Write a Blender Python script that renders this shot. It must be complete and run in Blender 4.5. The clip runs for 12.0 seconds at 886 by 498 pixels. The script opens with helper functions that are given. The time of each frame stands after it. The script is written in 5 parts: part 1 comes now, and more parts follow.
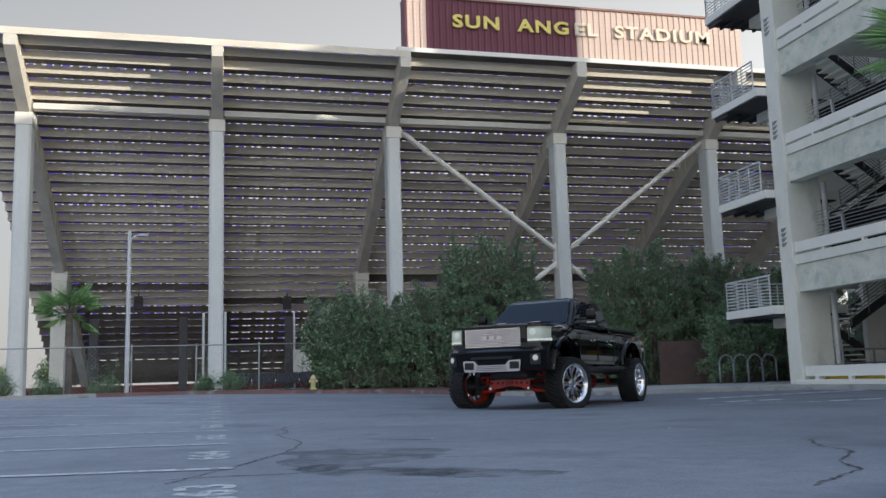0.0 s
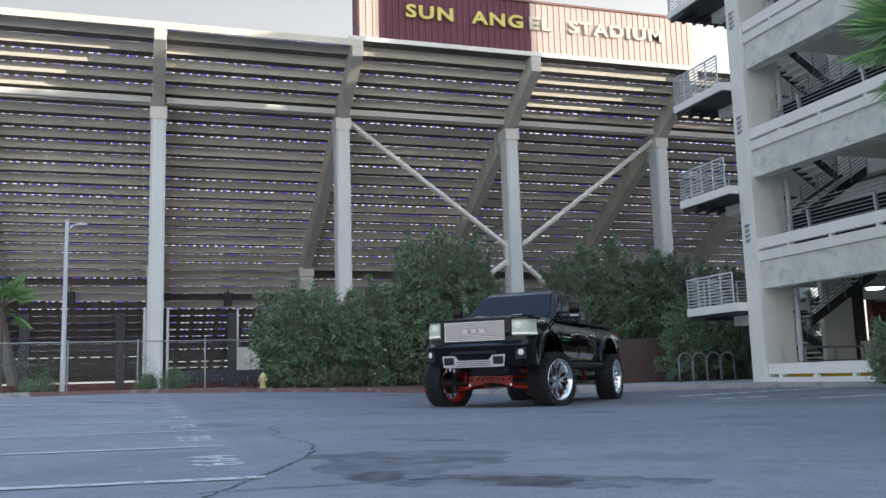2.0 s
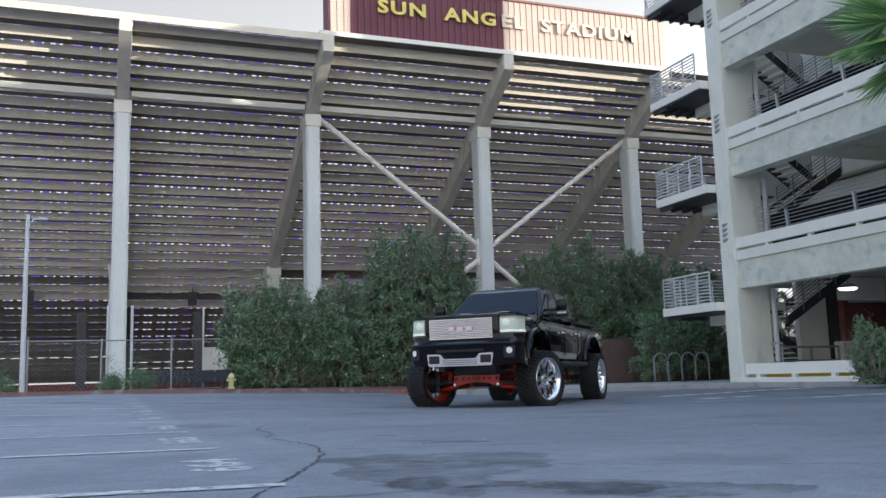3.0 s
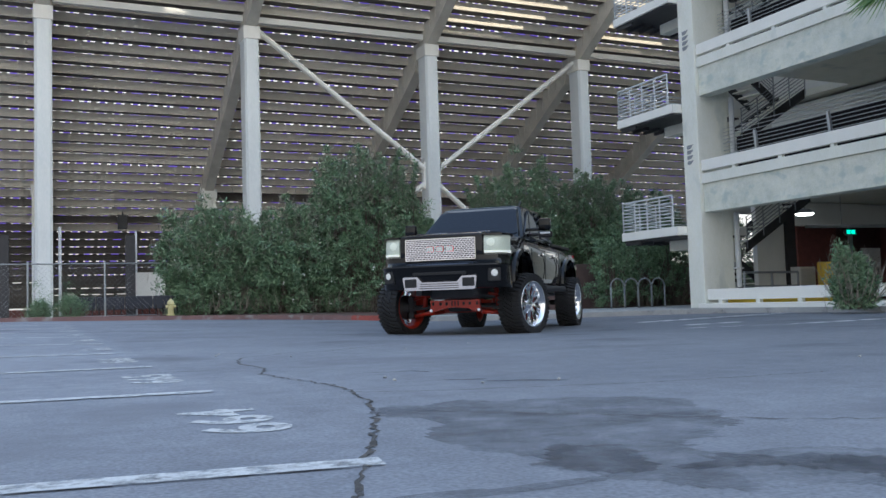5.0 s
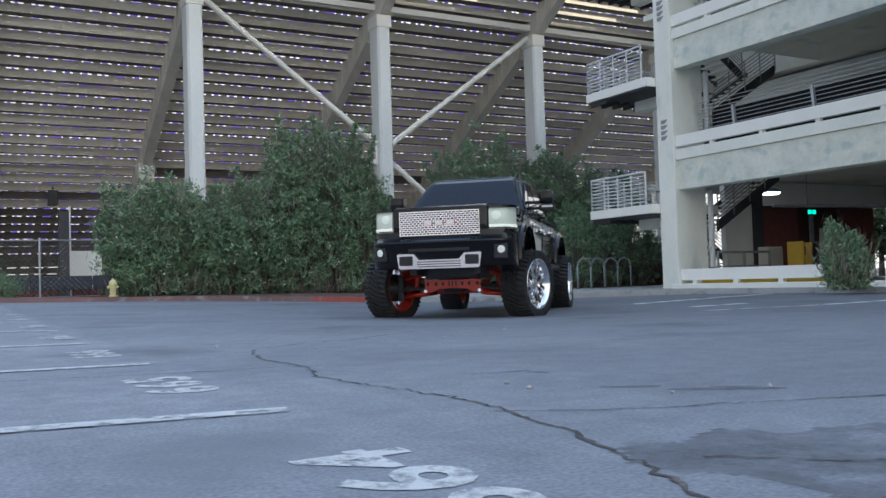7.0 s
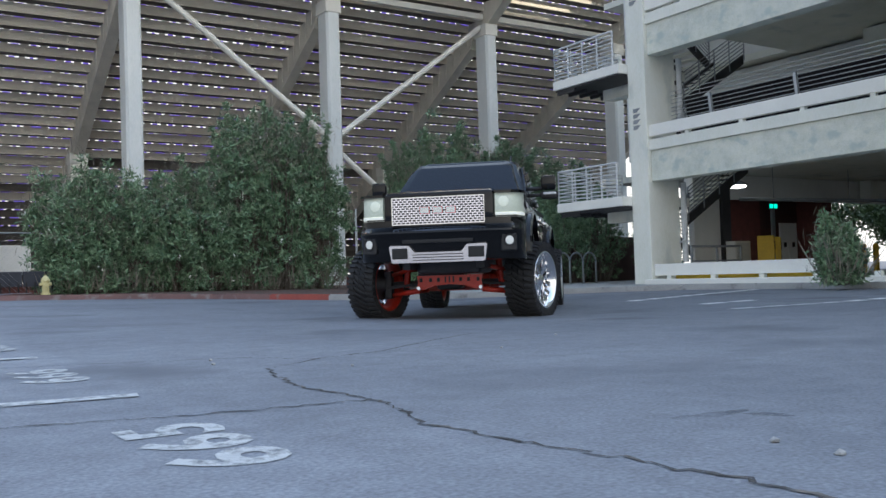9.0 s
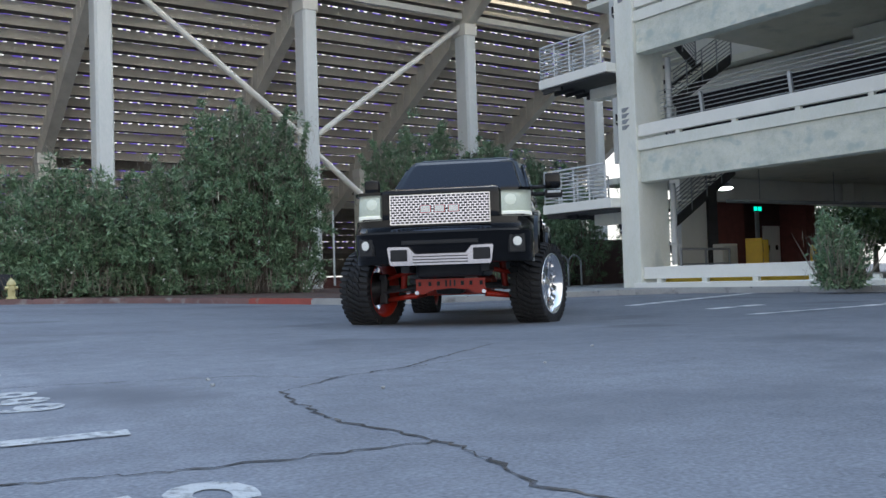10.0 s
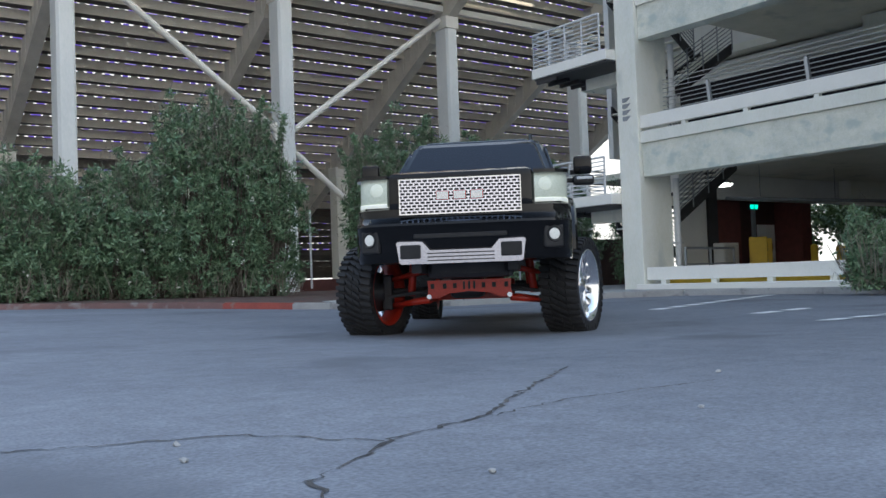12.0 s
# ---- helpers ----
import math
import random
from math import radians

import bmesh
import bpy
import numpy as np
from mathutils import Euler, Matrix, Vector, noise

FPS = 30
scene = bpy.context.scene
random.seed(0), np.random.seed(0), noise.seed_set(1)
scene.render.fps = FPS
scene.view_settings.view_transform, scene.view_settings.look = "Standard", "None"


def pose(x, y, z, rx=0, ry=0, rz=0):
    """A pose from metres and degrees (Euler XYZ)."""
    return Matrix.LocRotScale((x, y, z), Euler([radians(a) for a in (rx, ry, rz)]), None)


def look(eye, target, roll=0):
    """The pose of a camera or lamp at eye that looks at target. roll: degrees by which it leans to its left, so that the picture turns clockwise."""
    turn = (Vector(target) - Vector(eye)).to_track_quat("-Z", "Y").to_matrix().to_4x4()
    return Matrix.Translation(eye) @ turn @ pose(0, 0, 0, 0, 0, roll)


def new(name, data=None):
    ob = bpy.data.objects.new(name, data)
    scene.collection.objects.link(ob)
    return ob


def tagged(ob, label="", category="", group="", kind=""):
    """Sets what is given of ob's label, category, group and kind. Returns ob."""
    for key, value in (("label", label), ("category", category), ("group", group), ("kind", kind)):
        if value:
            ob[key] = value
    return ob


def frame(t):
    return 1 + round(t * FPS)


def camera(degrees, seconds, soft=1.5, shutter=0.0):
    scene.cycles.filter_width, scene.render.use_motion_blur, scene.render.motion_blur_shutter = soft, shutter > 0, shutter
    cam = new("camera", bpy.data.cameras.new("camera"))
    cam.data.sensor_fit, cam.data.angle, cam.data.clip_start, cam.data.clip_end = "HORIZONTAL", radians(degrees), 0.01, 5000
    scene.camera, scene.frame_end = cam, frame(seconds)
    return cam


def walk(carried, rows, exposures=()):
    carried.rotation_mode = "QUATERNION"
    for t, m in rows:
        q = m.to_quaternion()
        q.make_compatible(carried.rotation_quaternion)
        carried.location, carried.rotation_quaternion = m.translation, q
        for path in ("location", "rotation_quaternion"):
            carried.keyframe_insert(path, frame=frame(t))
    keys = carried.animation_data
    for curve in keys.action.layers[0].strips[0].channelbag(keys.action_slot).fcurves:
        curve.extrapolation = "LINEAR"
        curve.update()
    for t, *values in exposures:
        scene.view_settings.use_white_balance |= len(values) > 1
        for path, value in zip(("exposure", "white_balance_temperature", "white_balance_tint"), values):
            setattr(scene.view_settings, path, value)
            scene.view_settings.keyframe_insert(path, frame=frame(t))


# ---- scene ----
cam = camera(52.4, 12.0)
PATH = [
    (0, (-18.143, -45.388, 0.513), (-17.657, -43.469, 0.797), -1.7),
    (0.5, (-18.26, -45.064, 0.505), (-17.73, -43.157, 0.786), -1.8),
    (1, (-18.386, -44.772, 0.499), (-17.827, -42.872, 0.778), -1.7),
    (1.5, (-18.511, -44.458, 0.485), (-17.921, -42.567, 0.764), -1.7),
    (2, (-18.605, -44.136, 0.466), (-17.981, -42.256, 0.746), -1.7),
    (2.5, (-18.691, -43.802, 0.446), (-18.03, -41.935, 0.727), -1.7),
    (3, (-18.771, -43.472, 0.435), (-18.071, -41.62, 0.716), -1.7),
    (3.5, (-18.804, -43.1, 0.419), (-18.064, -41.255, 0.64), -1.8),
    (5.5, (-18.95, -41.434, 0.427), (-18.074, -39.639, 0.533), -1.7),
    (6, (-18.998, -41.007, 0.427), (-18.086, -39.229, 0.52), -1.7),
    (6.5, (-19.056, -40.595, 0.433), (-18.114, -38.833, 0.512), -1.7),
    (7, (-19.09, -40.187, 0.437), (-18.119, -38.44, 0.507), -1.7),
    (9, (-18.995, -38.495, 0.452), (-17.903, -36.821, 0.509), -1.8),
    (9.5, (-18.929, -38.103, 0.456), (-17.808, -36.448, 0.518), -1.8),
    (10, (-18.856, -37.68, 0.466), (-17.712, -36.04, 0.528), -1.8),
    (10.5, (-18.72, -37.257, 0.468), (-17.563, -35.627, 0.531), -2.0),
    (11, (-18.584, -36.852, 0.473), (-17.415, -35.23, 0.535), -2.0),
    (11.5, (-18.412, -36.439, 0.469), (-17.229, -34.827, 0.532), -2.0),
    (12, (-18.242, -36.029, 0.466), (-17.048, -34.426, 0.531), -2.0),
]
walk(cam, [(t, look(e, g, r)) for t, e, g, r in PATH],
     exposures=[(0, 1.02, 5640, 8), (1.5, 1.26, 5600, 8), (3.0, 1.37, 5580, 8), (5.5, 1.53, 5620, 7), (12, 1.50, 5660, 7)])

# ---------------------------------------------------------------- sky and sun
SUN_AZ = radians(52)      # from south towards east
SUN_EL = radians(11.0)
world = bpy.data.worlds.new("world")
scene.world = world
world.use_nodes = True
wn, wl = world.node_tree.nodes, world.node_tree.links
sky = wn.new("ShaderNodeTexSky")
sky.sky_type = "NISHITA"
sky.sun_disc = False
sky.sun_elevation = SUN_EL
sky.sun_rotation = math.pi - SUN_AZ
sky.dust_density = 4.0
sky.air_density = 1.0
wn["Background"].inputs["Strength"].default_value = 0.15
haze = wn.new("ShaderNodeMixRGB")
haze.blend_type = "ADD"
haze.inputs["Fac"].default_value = 1.0
wtc = wn.new("ShaderNodeTexCoord")
wxyz = wn.new("ShaderNodeSeparateXYZ")
wmap = wn.new("ShaderNodeMapRange")
wmap.inputs["From Min"].default_value, wmap.inputs["From Max"].default_value = 0.30, 0.85
wmap.inputs["To Min"].default_value, wmap.inputs["To Max"].default_value = 1.0, 0.15
wtint = wn.new("ShaderNodeMixRGB")
wtint.blend_type = "MULTIPLY"
wtint.inputs["Fac"].default_value = 1.0
wtint.inputs["Color1"].default_value = (2.45, 2.18, 1.86, 1)
wl.new(wtc.outputs["Generated"], wxyz.inputs[0])
wl.new(wxyz.outputs["Z"], wmap.inputs["Value"])
wl.new(wmap.outputs[0], wtint.inputs["Color2"])
wdot = wn.new("ShaderNodeVectorMath")
wdot.operation = "DOT_PRODUCT"
wdot.inputs[1].default_value = (math.sin(SUN_AZ), -math.cos(SUN_AZ), 0)
wside = wn.new("ShaderNodeMapRange")
wside.inputs["From Min"].default_value, wside.inputs["From Max"].default_value = -1.0, 1.0
wside.inputs["To Min"].default_value, wside.inputs["To Max"].default_value = 0.58, 1.95
wglow = wn.new("ShaderNodeMixRGB")
wglow.blend_type = "MULTIPLY"
wglow.inputs["Fac"].default_value = 1.0
wl.new(wtc.outputs["Generated"], wdot.inputs[0])
wl.new(wdot.outputs["Value"], wside.inputs["Value"])
wl.new(wtint.outputs[0], wglow.inputs["Color1"])
wl.new(wside.outputs[0], wglow.inputs["Color2"])
wl.new(wglow.outputs[0], haze.inputs["Color2"])
wlow = wn.new("ShaderNodeMapRange")
wlow.inputs["From Min"].default_value, wlow.inputs["From Max"].default_value = 0.40, 0.85
wlow.inputs["To Min"].default_value, wlow.inputs["To Max"].default_value = 0.09, 1.75
wfade = wn.new("ShaderNodeMixRGB")
wfade.blend_type = "MULTIPLY"
wfade.inputs["Fac"].default_value = 1.0
wl.new(wxyz.outputs["Z"], wlow.inputs["Value"])
wl.new(sky.outputs[0], wfade.inputs["Color1"])
wl.new(wlow.outputs[0], wfade.inputs["Color2"])
wl.new(wfade.outputs[0], haze.inputs["Color1"])
wl.new(haze.outputs[0], wn["Background"].inputs["Color"])
sun_data = bpy.data.lights.new("sun", "SUN")
sun_data.energy = 2.0
sun_data.angle = radians(0.6)
sun_data.color = (1.0, 0.83, 0.62)
sun = new("sun", sun_data)
sun.matrix_world = look((0, 0, 0), (-math.sin(SUN_AZ) * math.cos(SUN_EL), math.cos(SUN_AZ) * math.cos(SUN_EL), -math.sin(SUN_EL)))


# ---------------------------------------------------------------- materials
def mat(name, c1, c2=None, rough=0.8, metal=0.0, scale=3.0, fine=60.0, bump=0.15, var=0.0, spec=0.5, stain=None, stretch=(1, 1, 1), bump_dist=0.01, grain_amount=0.35, mid=None):
    """A two-scale procedural surface: broad stains, fine grain and relief; var shifts the value object by object."""
    m = bpy.data.materials.new(name)
    m.use_nodes = True
    n, l = m.node_tree.nodes, m.node_tree.links
    b = n["Principled BSDF"]
    b.inputs["Roughness"].default_value = rough
    b.inputs["Metallic"].default_value = metal
    b.inputs["Specular IOR Level"].default_value = spec
    c2 = c2 or tuple(0.72 * c for c in c1)
    tc = n.new("ShaderNodeTexCoord")
    mp = n.new("ShaderNodeMapping")
    mp.inputs["Scale"].default_value = stretch
    l.new(tc.outputs["Object"], mp.inputs["Vector"])
    big = n.new("ShaderNodeTexNoise")
    big.inputs["Scale"].default_value = scale
    big.inputs["Detail"].default_value = 6
    big.inputs["Roughness"].default_value = 0.65
    small = n.new("ShaderNodeTexNoise")
    small.inputs["Scale"].default_value = fine
    small.inputs["Detail"].default_value = 4
    l.new(mp.outputs[0], big.inputs["Vector"])
    l.new(mp.outputs[0], small.inputs["Vector"])
    ramp = n.new("ShaderNodeValToRGB")
    ramp.color_ramp.elements[0].position, ramp.color_ramp.elements[1].position = 0.32, 0.68
    ramp.color_ramp.elements[0].color, ramp.color_ramp.elements[1].color = (*c2, 1), (*c1, 1)
    l.new(big.outputs["Fac"], ramp.inputs["Fac"])
    grain = n.new("ShaderNodeMixRGB")
    grain.blend_type = "OVERLAY"
    grain.inputs["Fac"].default_value = grain_amount
    l.new(ramp.outputs[0], grain.inputs["Color1"])
    l.new(small.outputs["Fac"], grain.inputs["Color2"])
    out = grain.outputs[0]
    if mid:
        md = n.new("ShaderNodeTexNoise")
        md.inputs["Scale"].default_value = mid
        md.inputs["Detail"].default_value = 10
        md.inputs["Roughness"].default_value = 0.8
        l.new(mp.outputs[0], md.inputs["Vector"])
        mm = n.new("ShaderNodeMixRGB")
        mm.blend_type = "OVERLAY"
        mm.inputs["Fac"].default_value = 0.55
        l.new(out, mm.inputs["Color1"])
        l.new(md.outputs["Fac"], mm.inputs["Color2"])
        out = mm.outputs[0]
    if stain:
        st = n.new("ShaderNodeTexNoise")
        st.inputs["Scale"].default_value = stain[1]
        st.inputs["Detail"].default_value = 8
        l.new(mp.outputs[0], st.inputs["Vector"])
        sr = n.new("ShaderNodeValToRGB")
        sr.color_ramp.elements[0].position, sr.color_ramp.elements[1].position = stain[2], stain[2] + 0.12
        l.new(st.outputs["Fac"], sr.inputs["Fac"])
        mx = n.new("ShaderNodeMixRGB")
        mx.inputs["Color2"].default_value = (*stain[0], 1)
        l.new(sr.outputs[0], mx.inputs["Fac"])
        l.new(out, mx.inputs["Color1"])
        out = mx.outputs[0]
    if var:
        oi = n.new("ShaderNodeObjectInfo")
        mr = n.new("ShaderNodeMapRange")
        mr.inputs["To Min"].default_value, mr.inputs["To Max"].default_value = 1 - var, 1 + var
        l.new(oi.outputs["Random"], mr.inputs["Value"])
        hsv = n.new("ShaderNodeHueSaturation")
        l.new(mr.outputs[0], hsv.inputs["Value"])
        l.new(out, hsv.inputs["Color"])
        out = hsv.outputs[0]
    l.new(out, b.inputs["Base Color"])
    if bump:
        bp = n.new("ShaderNodeBump")
        bp.inputs["Strength"].default_value = bump
        bp.inputs["Distance"].default_value = bump_dist
        l.new(small.outputs["Fac"], bp.inputs["Height"])
        l.new(bp.outputs[0], b.inputs["Normal"])
    return m


def worn(m, scale, low, high, most):
    """Lets the ground show through a thin coat, in patches."""
    n, l = m.node_tree.nodes, m.node_tree.links
    tc = n.new("ShaderNodeTexCoord")
    nz = n.new("ShaderNodeTexNoise")
    nz.inputs["Scale"].default_value, nz.inputs["Detail"].default_value, nz.inputs["Roughness"].default_value = scale, 9, 0.7
    mr = n.new("ShaderNodeMapRange")
    mr.inputs["From Min"].default_value, mr.inputs["From Max"].default_value, mr.inputs["To Max"].default_value = low, high, most
    l.new(tc.outputs["Object"], nz.inputs["Vector"])
    l.new(nz.outputs["Fac"], mr.inputs["Value"])
    l.new(mr.outputs[0], n["Principled BSDF"].inputs["Alpha"])
    return m


def glow(name, colour, strength):
    m = mat(name, colour, colour, rough=0.4, bump=0)
    b = m.node_tree.nodes["Principled BSDF"]
    b.inputs["Emission Color"].default_value = (*colour, 1)
    b.inputs["Emission Strength"].default_value = strength
    return m


def glass_mat(name, colour, rough=0.03, trans=1.0):
    m = mat(name, colour, colour, rough=rough, bump=0)
    m.node_tree.nodes["Principled BSDF"].inputs["Transmission Weight"].default_value = trans
    return m


CONCRETE = mat("concrete_painted", (0.90, 0.89, 0.80), (0.78, 0.79, 0.71), 0.85, scale=0.7, fine=25, stain=((0.64, 0.67, 0.62), 1.3, 0.60), stretch=(1, 1, 0.5), mid=2.0)
CONCRETE_RAW = mat("concrete_weathered", (0.82, 0.82, 0.72), (0.60, 0.63, 0.56), 0.9, scale=1.3, fine=30, mid=3.0, stain=((0.54, 0.60, 0.55), 2.2, 0.56), stretch=(1, 1, 1.3))
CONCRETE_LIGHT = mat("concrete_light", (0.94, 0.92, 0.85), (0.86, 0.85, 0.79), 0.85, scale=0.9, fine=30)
RAKER = mat("raker_concrete", (0.80, 0.76, 0.66), (0.62, 0.59, 0.51), 0.9, scale=0.8, fine=20)
COLUMN = mat("column_paint", (0.88, 0.91, 0.90), (0.76, 0.80, 0.80), 0.8, scale=0.6, fine=20, stretch=(1, 1, 0.3))
RISER = mat("riser_board", (0.88, 0.81, 0.68), (0.70, 0.64, 0.53), 0.85, scale=0.8, fine=18, var=0.16, stretch=(0.5, 1, 2))
# darkened copy of the riser colour, standing in for shade low in the stand
RISER_SHADED = mat("riser_shaded", (0.23, 0.205, 0.17), (0.14, 0.125, 0.105), 0.9, scale=0.9, fine=18, var=0.2, stretch=(0.5, 1, 2))
# far darker than the risers: the undersides' shade is put into the colour
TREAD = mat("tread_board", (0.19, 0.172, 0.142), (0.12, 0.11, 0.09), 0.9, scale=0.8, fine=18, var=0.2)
STEEL_WHITE = mat("white_steel", (0.72, 0.73, 0.74), (0.6, 0.62, 0.64), 0.5, scale=2, fine=40, bump=0.05)
STEEL_GREY = mat("grey_steel", (0.34, 0.36, 0.38), (0.27, 0.29, 0.31), 0.55, metal=0.3, scale=3, fine=50, bump=0.05)
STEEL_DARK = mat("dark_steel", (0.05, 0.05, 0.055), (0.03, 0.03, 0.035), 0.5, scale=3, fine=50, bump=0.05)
GALV = mat("galvanised_steel", (0.5, 0.52, 0.54), (0.42, 0.44, 0.46), 0.45, metal=0.6, scale=6, fine=60, bump=0.05)
SIGN_RED = mat("sign_maroon", (0.17, 0.050, 0.075), (0.135, 0.040, 0.06), 0.55, scale=0.6, fine=15, bump=0.05, var=0.05, spec=0.4)
SIGN_GOLD = mat("sign_gold", (0.86, 0.74, 0.20), (0.78, 0.66, 0.16), 0.5, scale=2, fine=20, bump=0.02)
# pale copies of the maroon and gold, with sunlight put into the colour
SIGN_RED_SUNLIT = mat("sign_maroon_sunlit", (0.68, 0.53, 0.45), (0.62, 0.47, 0.39), 0.5, scale=0.6, fine=15, bump=0.05, var=0.05)
SIGN_GOLD_SUNLIT = mat("sign_gold_sunlit", (0.80, 0.73, 0.58), (0.74, 0.66, 0.51), 0.5, scale=2, fine=20, bump=0.02)
SOIL = mat("soil_litter", (0.13, 0.09, 0.07), (0.07, 0.045, 0.035), 0.95, scale=1.5, fine=40, bump=0.6, stain=((0.16, 0.05, 0.04), 2.5, 0.55))
KERB = mat("kerb_concrete", (0.46, 0.46, 0.45), (0.36, 0.36, 0.36), 0.9, scale=2, fine=60, stain=((0.22, 0.22, 0.22), 3, 0.6))
KERB_RED = mat("kerb_red_paint", (0.42, 0.10, 0.075), (0.30, 0.085, 0.07), 0.75, scale=2.5, fine=60, stain=((0.28, 0.22, 0.2), 4, 0.6))
KERB_FADED = mat("kerb_faded_red", (0.27, 0.16, 0.15), (0.20, 0.125, 0.12), 0.85, scale=1.2, fine=60, stain=((0.33, 0.31, 0.30), 2.2, 0.55))
WALK = mat("sidewalk_concrete", (0.42, 0.42, 0.40), (0.34, 0.34, 0.33), 0.9, scale=1.2, fine=60)
PAINT_DASH = worn(mat("dash_paint", (0.84, 0.84, 0.82), (0.74, 0.74, 0.73), 0.8, scale=6, fine=120), 4, 0.22, 0.40, 1.0)
PAINT_LINE = worn(mat("road_paint", (0.72, 0.73, 0.72), (0.58, 0.59, 0.60), 0.8, scale=6, fine=120), 9, 0.30, 0.52, 0.97)
BLACK = mat("black_matt", (0.018, 0.018, 0.02), (0.012, 0.012, 0.013), 0.6, scale=6, fine=80, bump=0.05)
PLASTER = mat("white_plaster", (0.86, 0.86, 0.83), (0.78, 0.78, 0.76), 0.85, scale=0.8, fine=30)
BRICK = mat("red_brick", (0.19, 0.062, 0.052), (0.13, 0.045, 0.04), 0.85, scale=4, fine=60, var=0.2)
YELLOW = mat("yellow_paint", (0.75, 0.50, 0.03), (0.62, 0.40, 0.03), 0.5, scale=3, fine=50, bump=0.05)


# ---------------------------------------------------------------- builders
def link(name, bm, material, parent=None, smooth=False, label=""):
    me = bpy.data.meshes.new(name)
    bm.normal_update()
    if smooth:
        for e in bm.edges:
            e.smooth = e.calc_face_angle(0.0) < 0.62
    bm.to_mesh(me)
    bm.free()
    for m in material if isinstance(material, (list, tuple)) else (material,):
        me.materials.append(m)
    if smooth:
        me.polygons.foreach_set("use_smooth", [True] * len(me.polygons))
    ob = new(name, me)
    if parent is not None:
        ob.parent = parent
    if label:
        tagged(ob, label)
    return ob


def part(name, bm, material, parent, label="", smooth=False):
    return link(name, bm, material, parent, smooth, label)


def again(ob, m, parent=None):
    """Another part on the same mesh, at the pose m within its parent."""
    o = ob.copy()
    scene.collection.objects.link(o)
    o.parent = parent if parent is not None else ob.parent
    o.matrix_basis = m
    return o


def thing(name, m, label, category, group="", kind=""):
    ob = new(name)
    ob.matrix_basis = m
    return tagged(ob, label, category, group, kind)


def box(bm, x0, x1, y0, y1, z0, z1, bevel=0.0):
    b2 = bmesh.new() if bevel else bm
    vs = [b2.verts.new((x, y, z)) for x in (x0, x1) for y in (y0, y1) for z in (z0, z1)]
    for q in ((0, 1, 3, 2), (4, 6, 7, 5), (0, 4, 5, 1), (2, 3, 7, 6), (0, 2, 6, 4), (1, 5, 7, 3)):
        b2.faces.new([vs[i] for i in q])
    if bevel:
        bmesh.ops.bevel(b2, geom=b2.edges[:], offset=bevel, segments=2, affect="EDGES", profile=0.5)
        merge(bm, b2)
    return bm


def merge(bm, other):
    me = bpy.data.meshes.new("tmp")
    other.to_mesh(me)
    other.free()
    bm.from_mesh(me)
    bpy.data.meshes.remove(me)
    return bm


def bxm(x0, x1, y0, y1, z0, z1, bevel=0.0):
    return box(bmesh.new(), x0, x1, y0, y1, z0, z1, bevel)


def tube(bm, p0, p1, r0, r1=None, n=10, caps=True):
    p0, p1 = Vector(p0), Vector(p1)
    r1 = r0 if r1 is None else r1
    q = (p1 - p0).to_track_quat("Z", "Y")
    rings = []
    for p, r in ((p0, r0), (p1, r1)):
        rings.append([bm.verts.new(p + q @ Vector((r * math.cos(a), r * math.sin(a), 0))) for a in (2 * math.pi * i / n for i in range(n))])
    for i in range(n):
        j = (i + 1) % n
        bm.faces.new((rings[0][i], rings[0][j], rings[1][j], rings[1][i]))
    if caps:
        bm.faces.new(rings[0][::-1])
        bm.faces.new(rings[1])
    return bm


def tbm(p0, p1, r0, r1=None, n=10):
    return tube(bmesh.new(), p0, p1, r0, r1, n)


def prism(bm, outline, axis, a0, a1):
    """An outline in two coordinates, drawn out along the third axis from a0 to a1."""
    def put(u, v, a):
        return {"x": (a, u, v), "y": (u, a, v), "z": (u, v, a)}[axis]
    lo = [bm.verts.new(put(u, v, a0)) for u, v in outline]
    hi = [bm.verts.new(put(u, v, a1)) for u, v in outline]
    n = len(outline)
    for i in range(n):
        j = (i + 1) % n
        bm.faces.new((lo[i], lo[j], hi[j], hi[i]))
    bm.faces.new(lo[::-1])
    bm.faces.new(hi)
    bmesh.ops.recalc_face_normals(bm, faces=bm.faces)
    return bm


def lathe(bm, profile, n=32, axis="x"):
    """profile: (radius, along) pairs, turned about the axis."""
    rings = []
    for r, a in profile:
        ring = []
        for i in range(n):
            c, s = r * math.cos(2 * math.pi * i / n), r * math.sin(2 * math.pi * i / n)
            ring.append(bm.verts.new((a, c, s) if axis == "x" else ((c, a, s) if axis == "y" else (c, s, a))))
        rings.append(ring)
    for k in range(len(rings) - 1):
        for i in range(n):
            j = (i + 1) % n
            bm.faces.new((rings[k][i], rings[k][j], rings[k + 1][j], rings[k + 1][i]))
    bmesh.ops.recalc_face_normals(bm, faces=bm.faces)
    return bm


def letters(text, size, depth, spread=1.0, bold=0.0):
    """Raised letters in the built-in font, as a mesh in the x-y plane."""
    cu = bpy.data.curves.new("letters", "FONT")
    cu.body, cu.size, cu.extrude, cu.align_x, cu.align_y, cu.resolution_u = text, size, depth, "CENTER", "CENTER", 3
    cu.space_character = spread
    cu.offset = bold
    ob = bpy.data.objects.new("letters", cu)
    scene.collection.objects.link(ob)
    me = bpy.data.meshes.new_from_object(ob.evaluated_get(bpy.context.evaluated_depsgraph_get()))
    bpy.data.objects.remove(ob)
    bm = bmesh.new()
    bm.from_mesh(me)
    bpy.data.meshes.remove(me)
    return bm


def smooth01(v, a, b):
    u = min(1.0, max(0.0, (v - a) / (b - a)))
    return u * u * (3 - 2 * u)


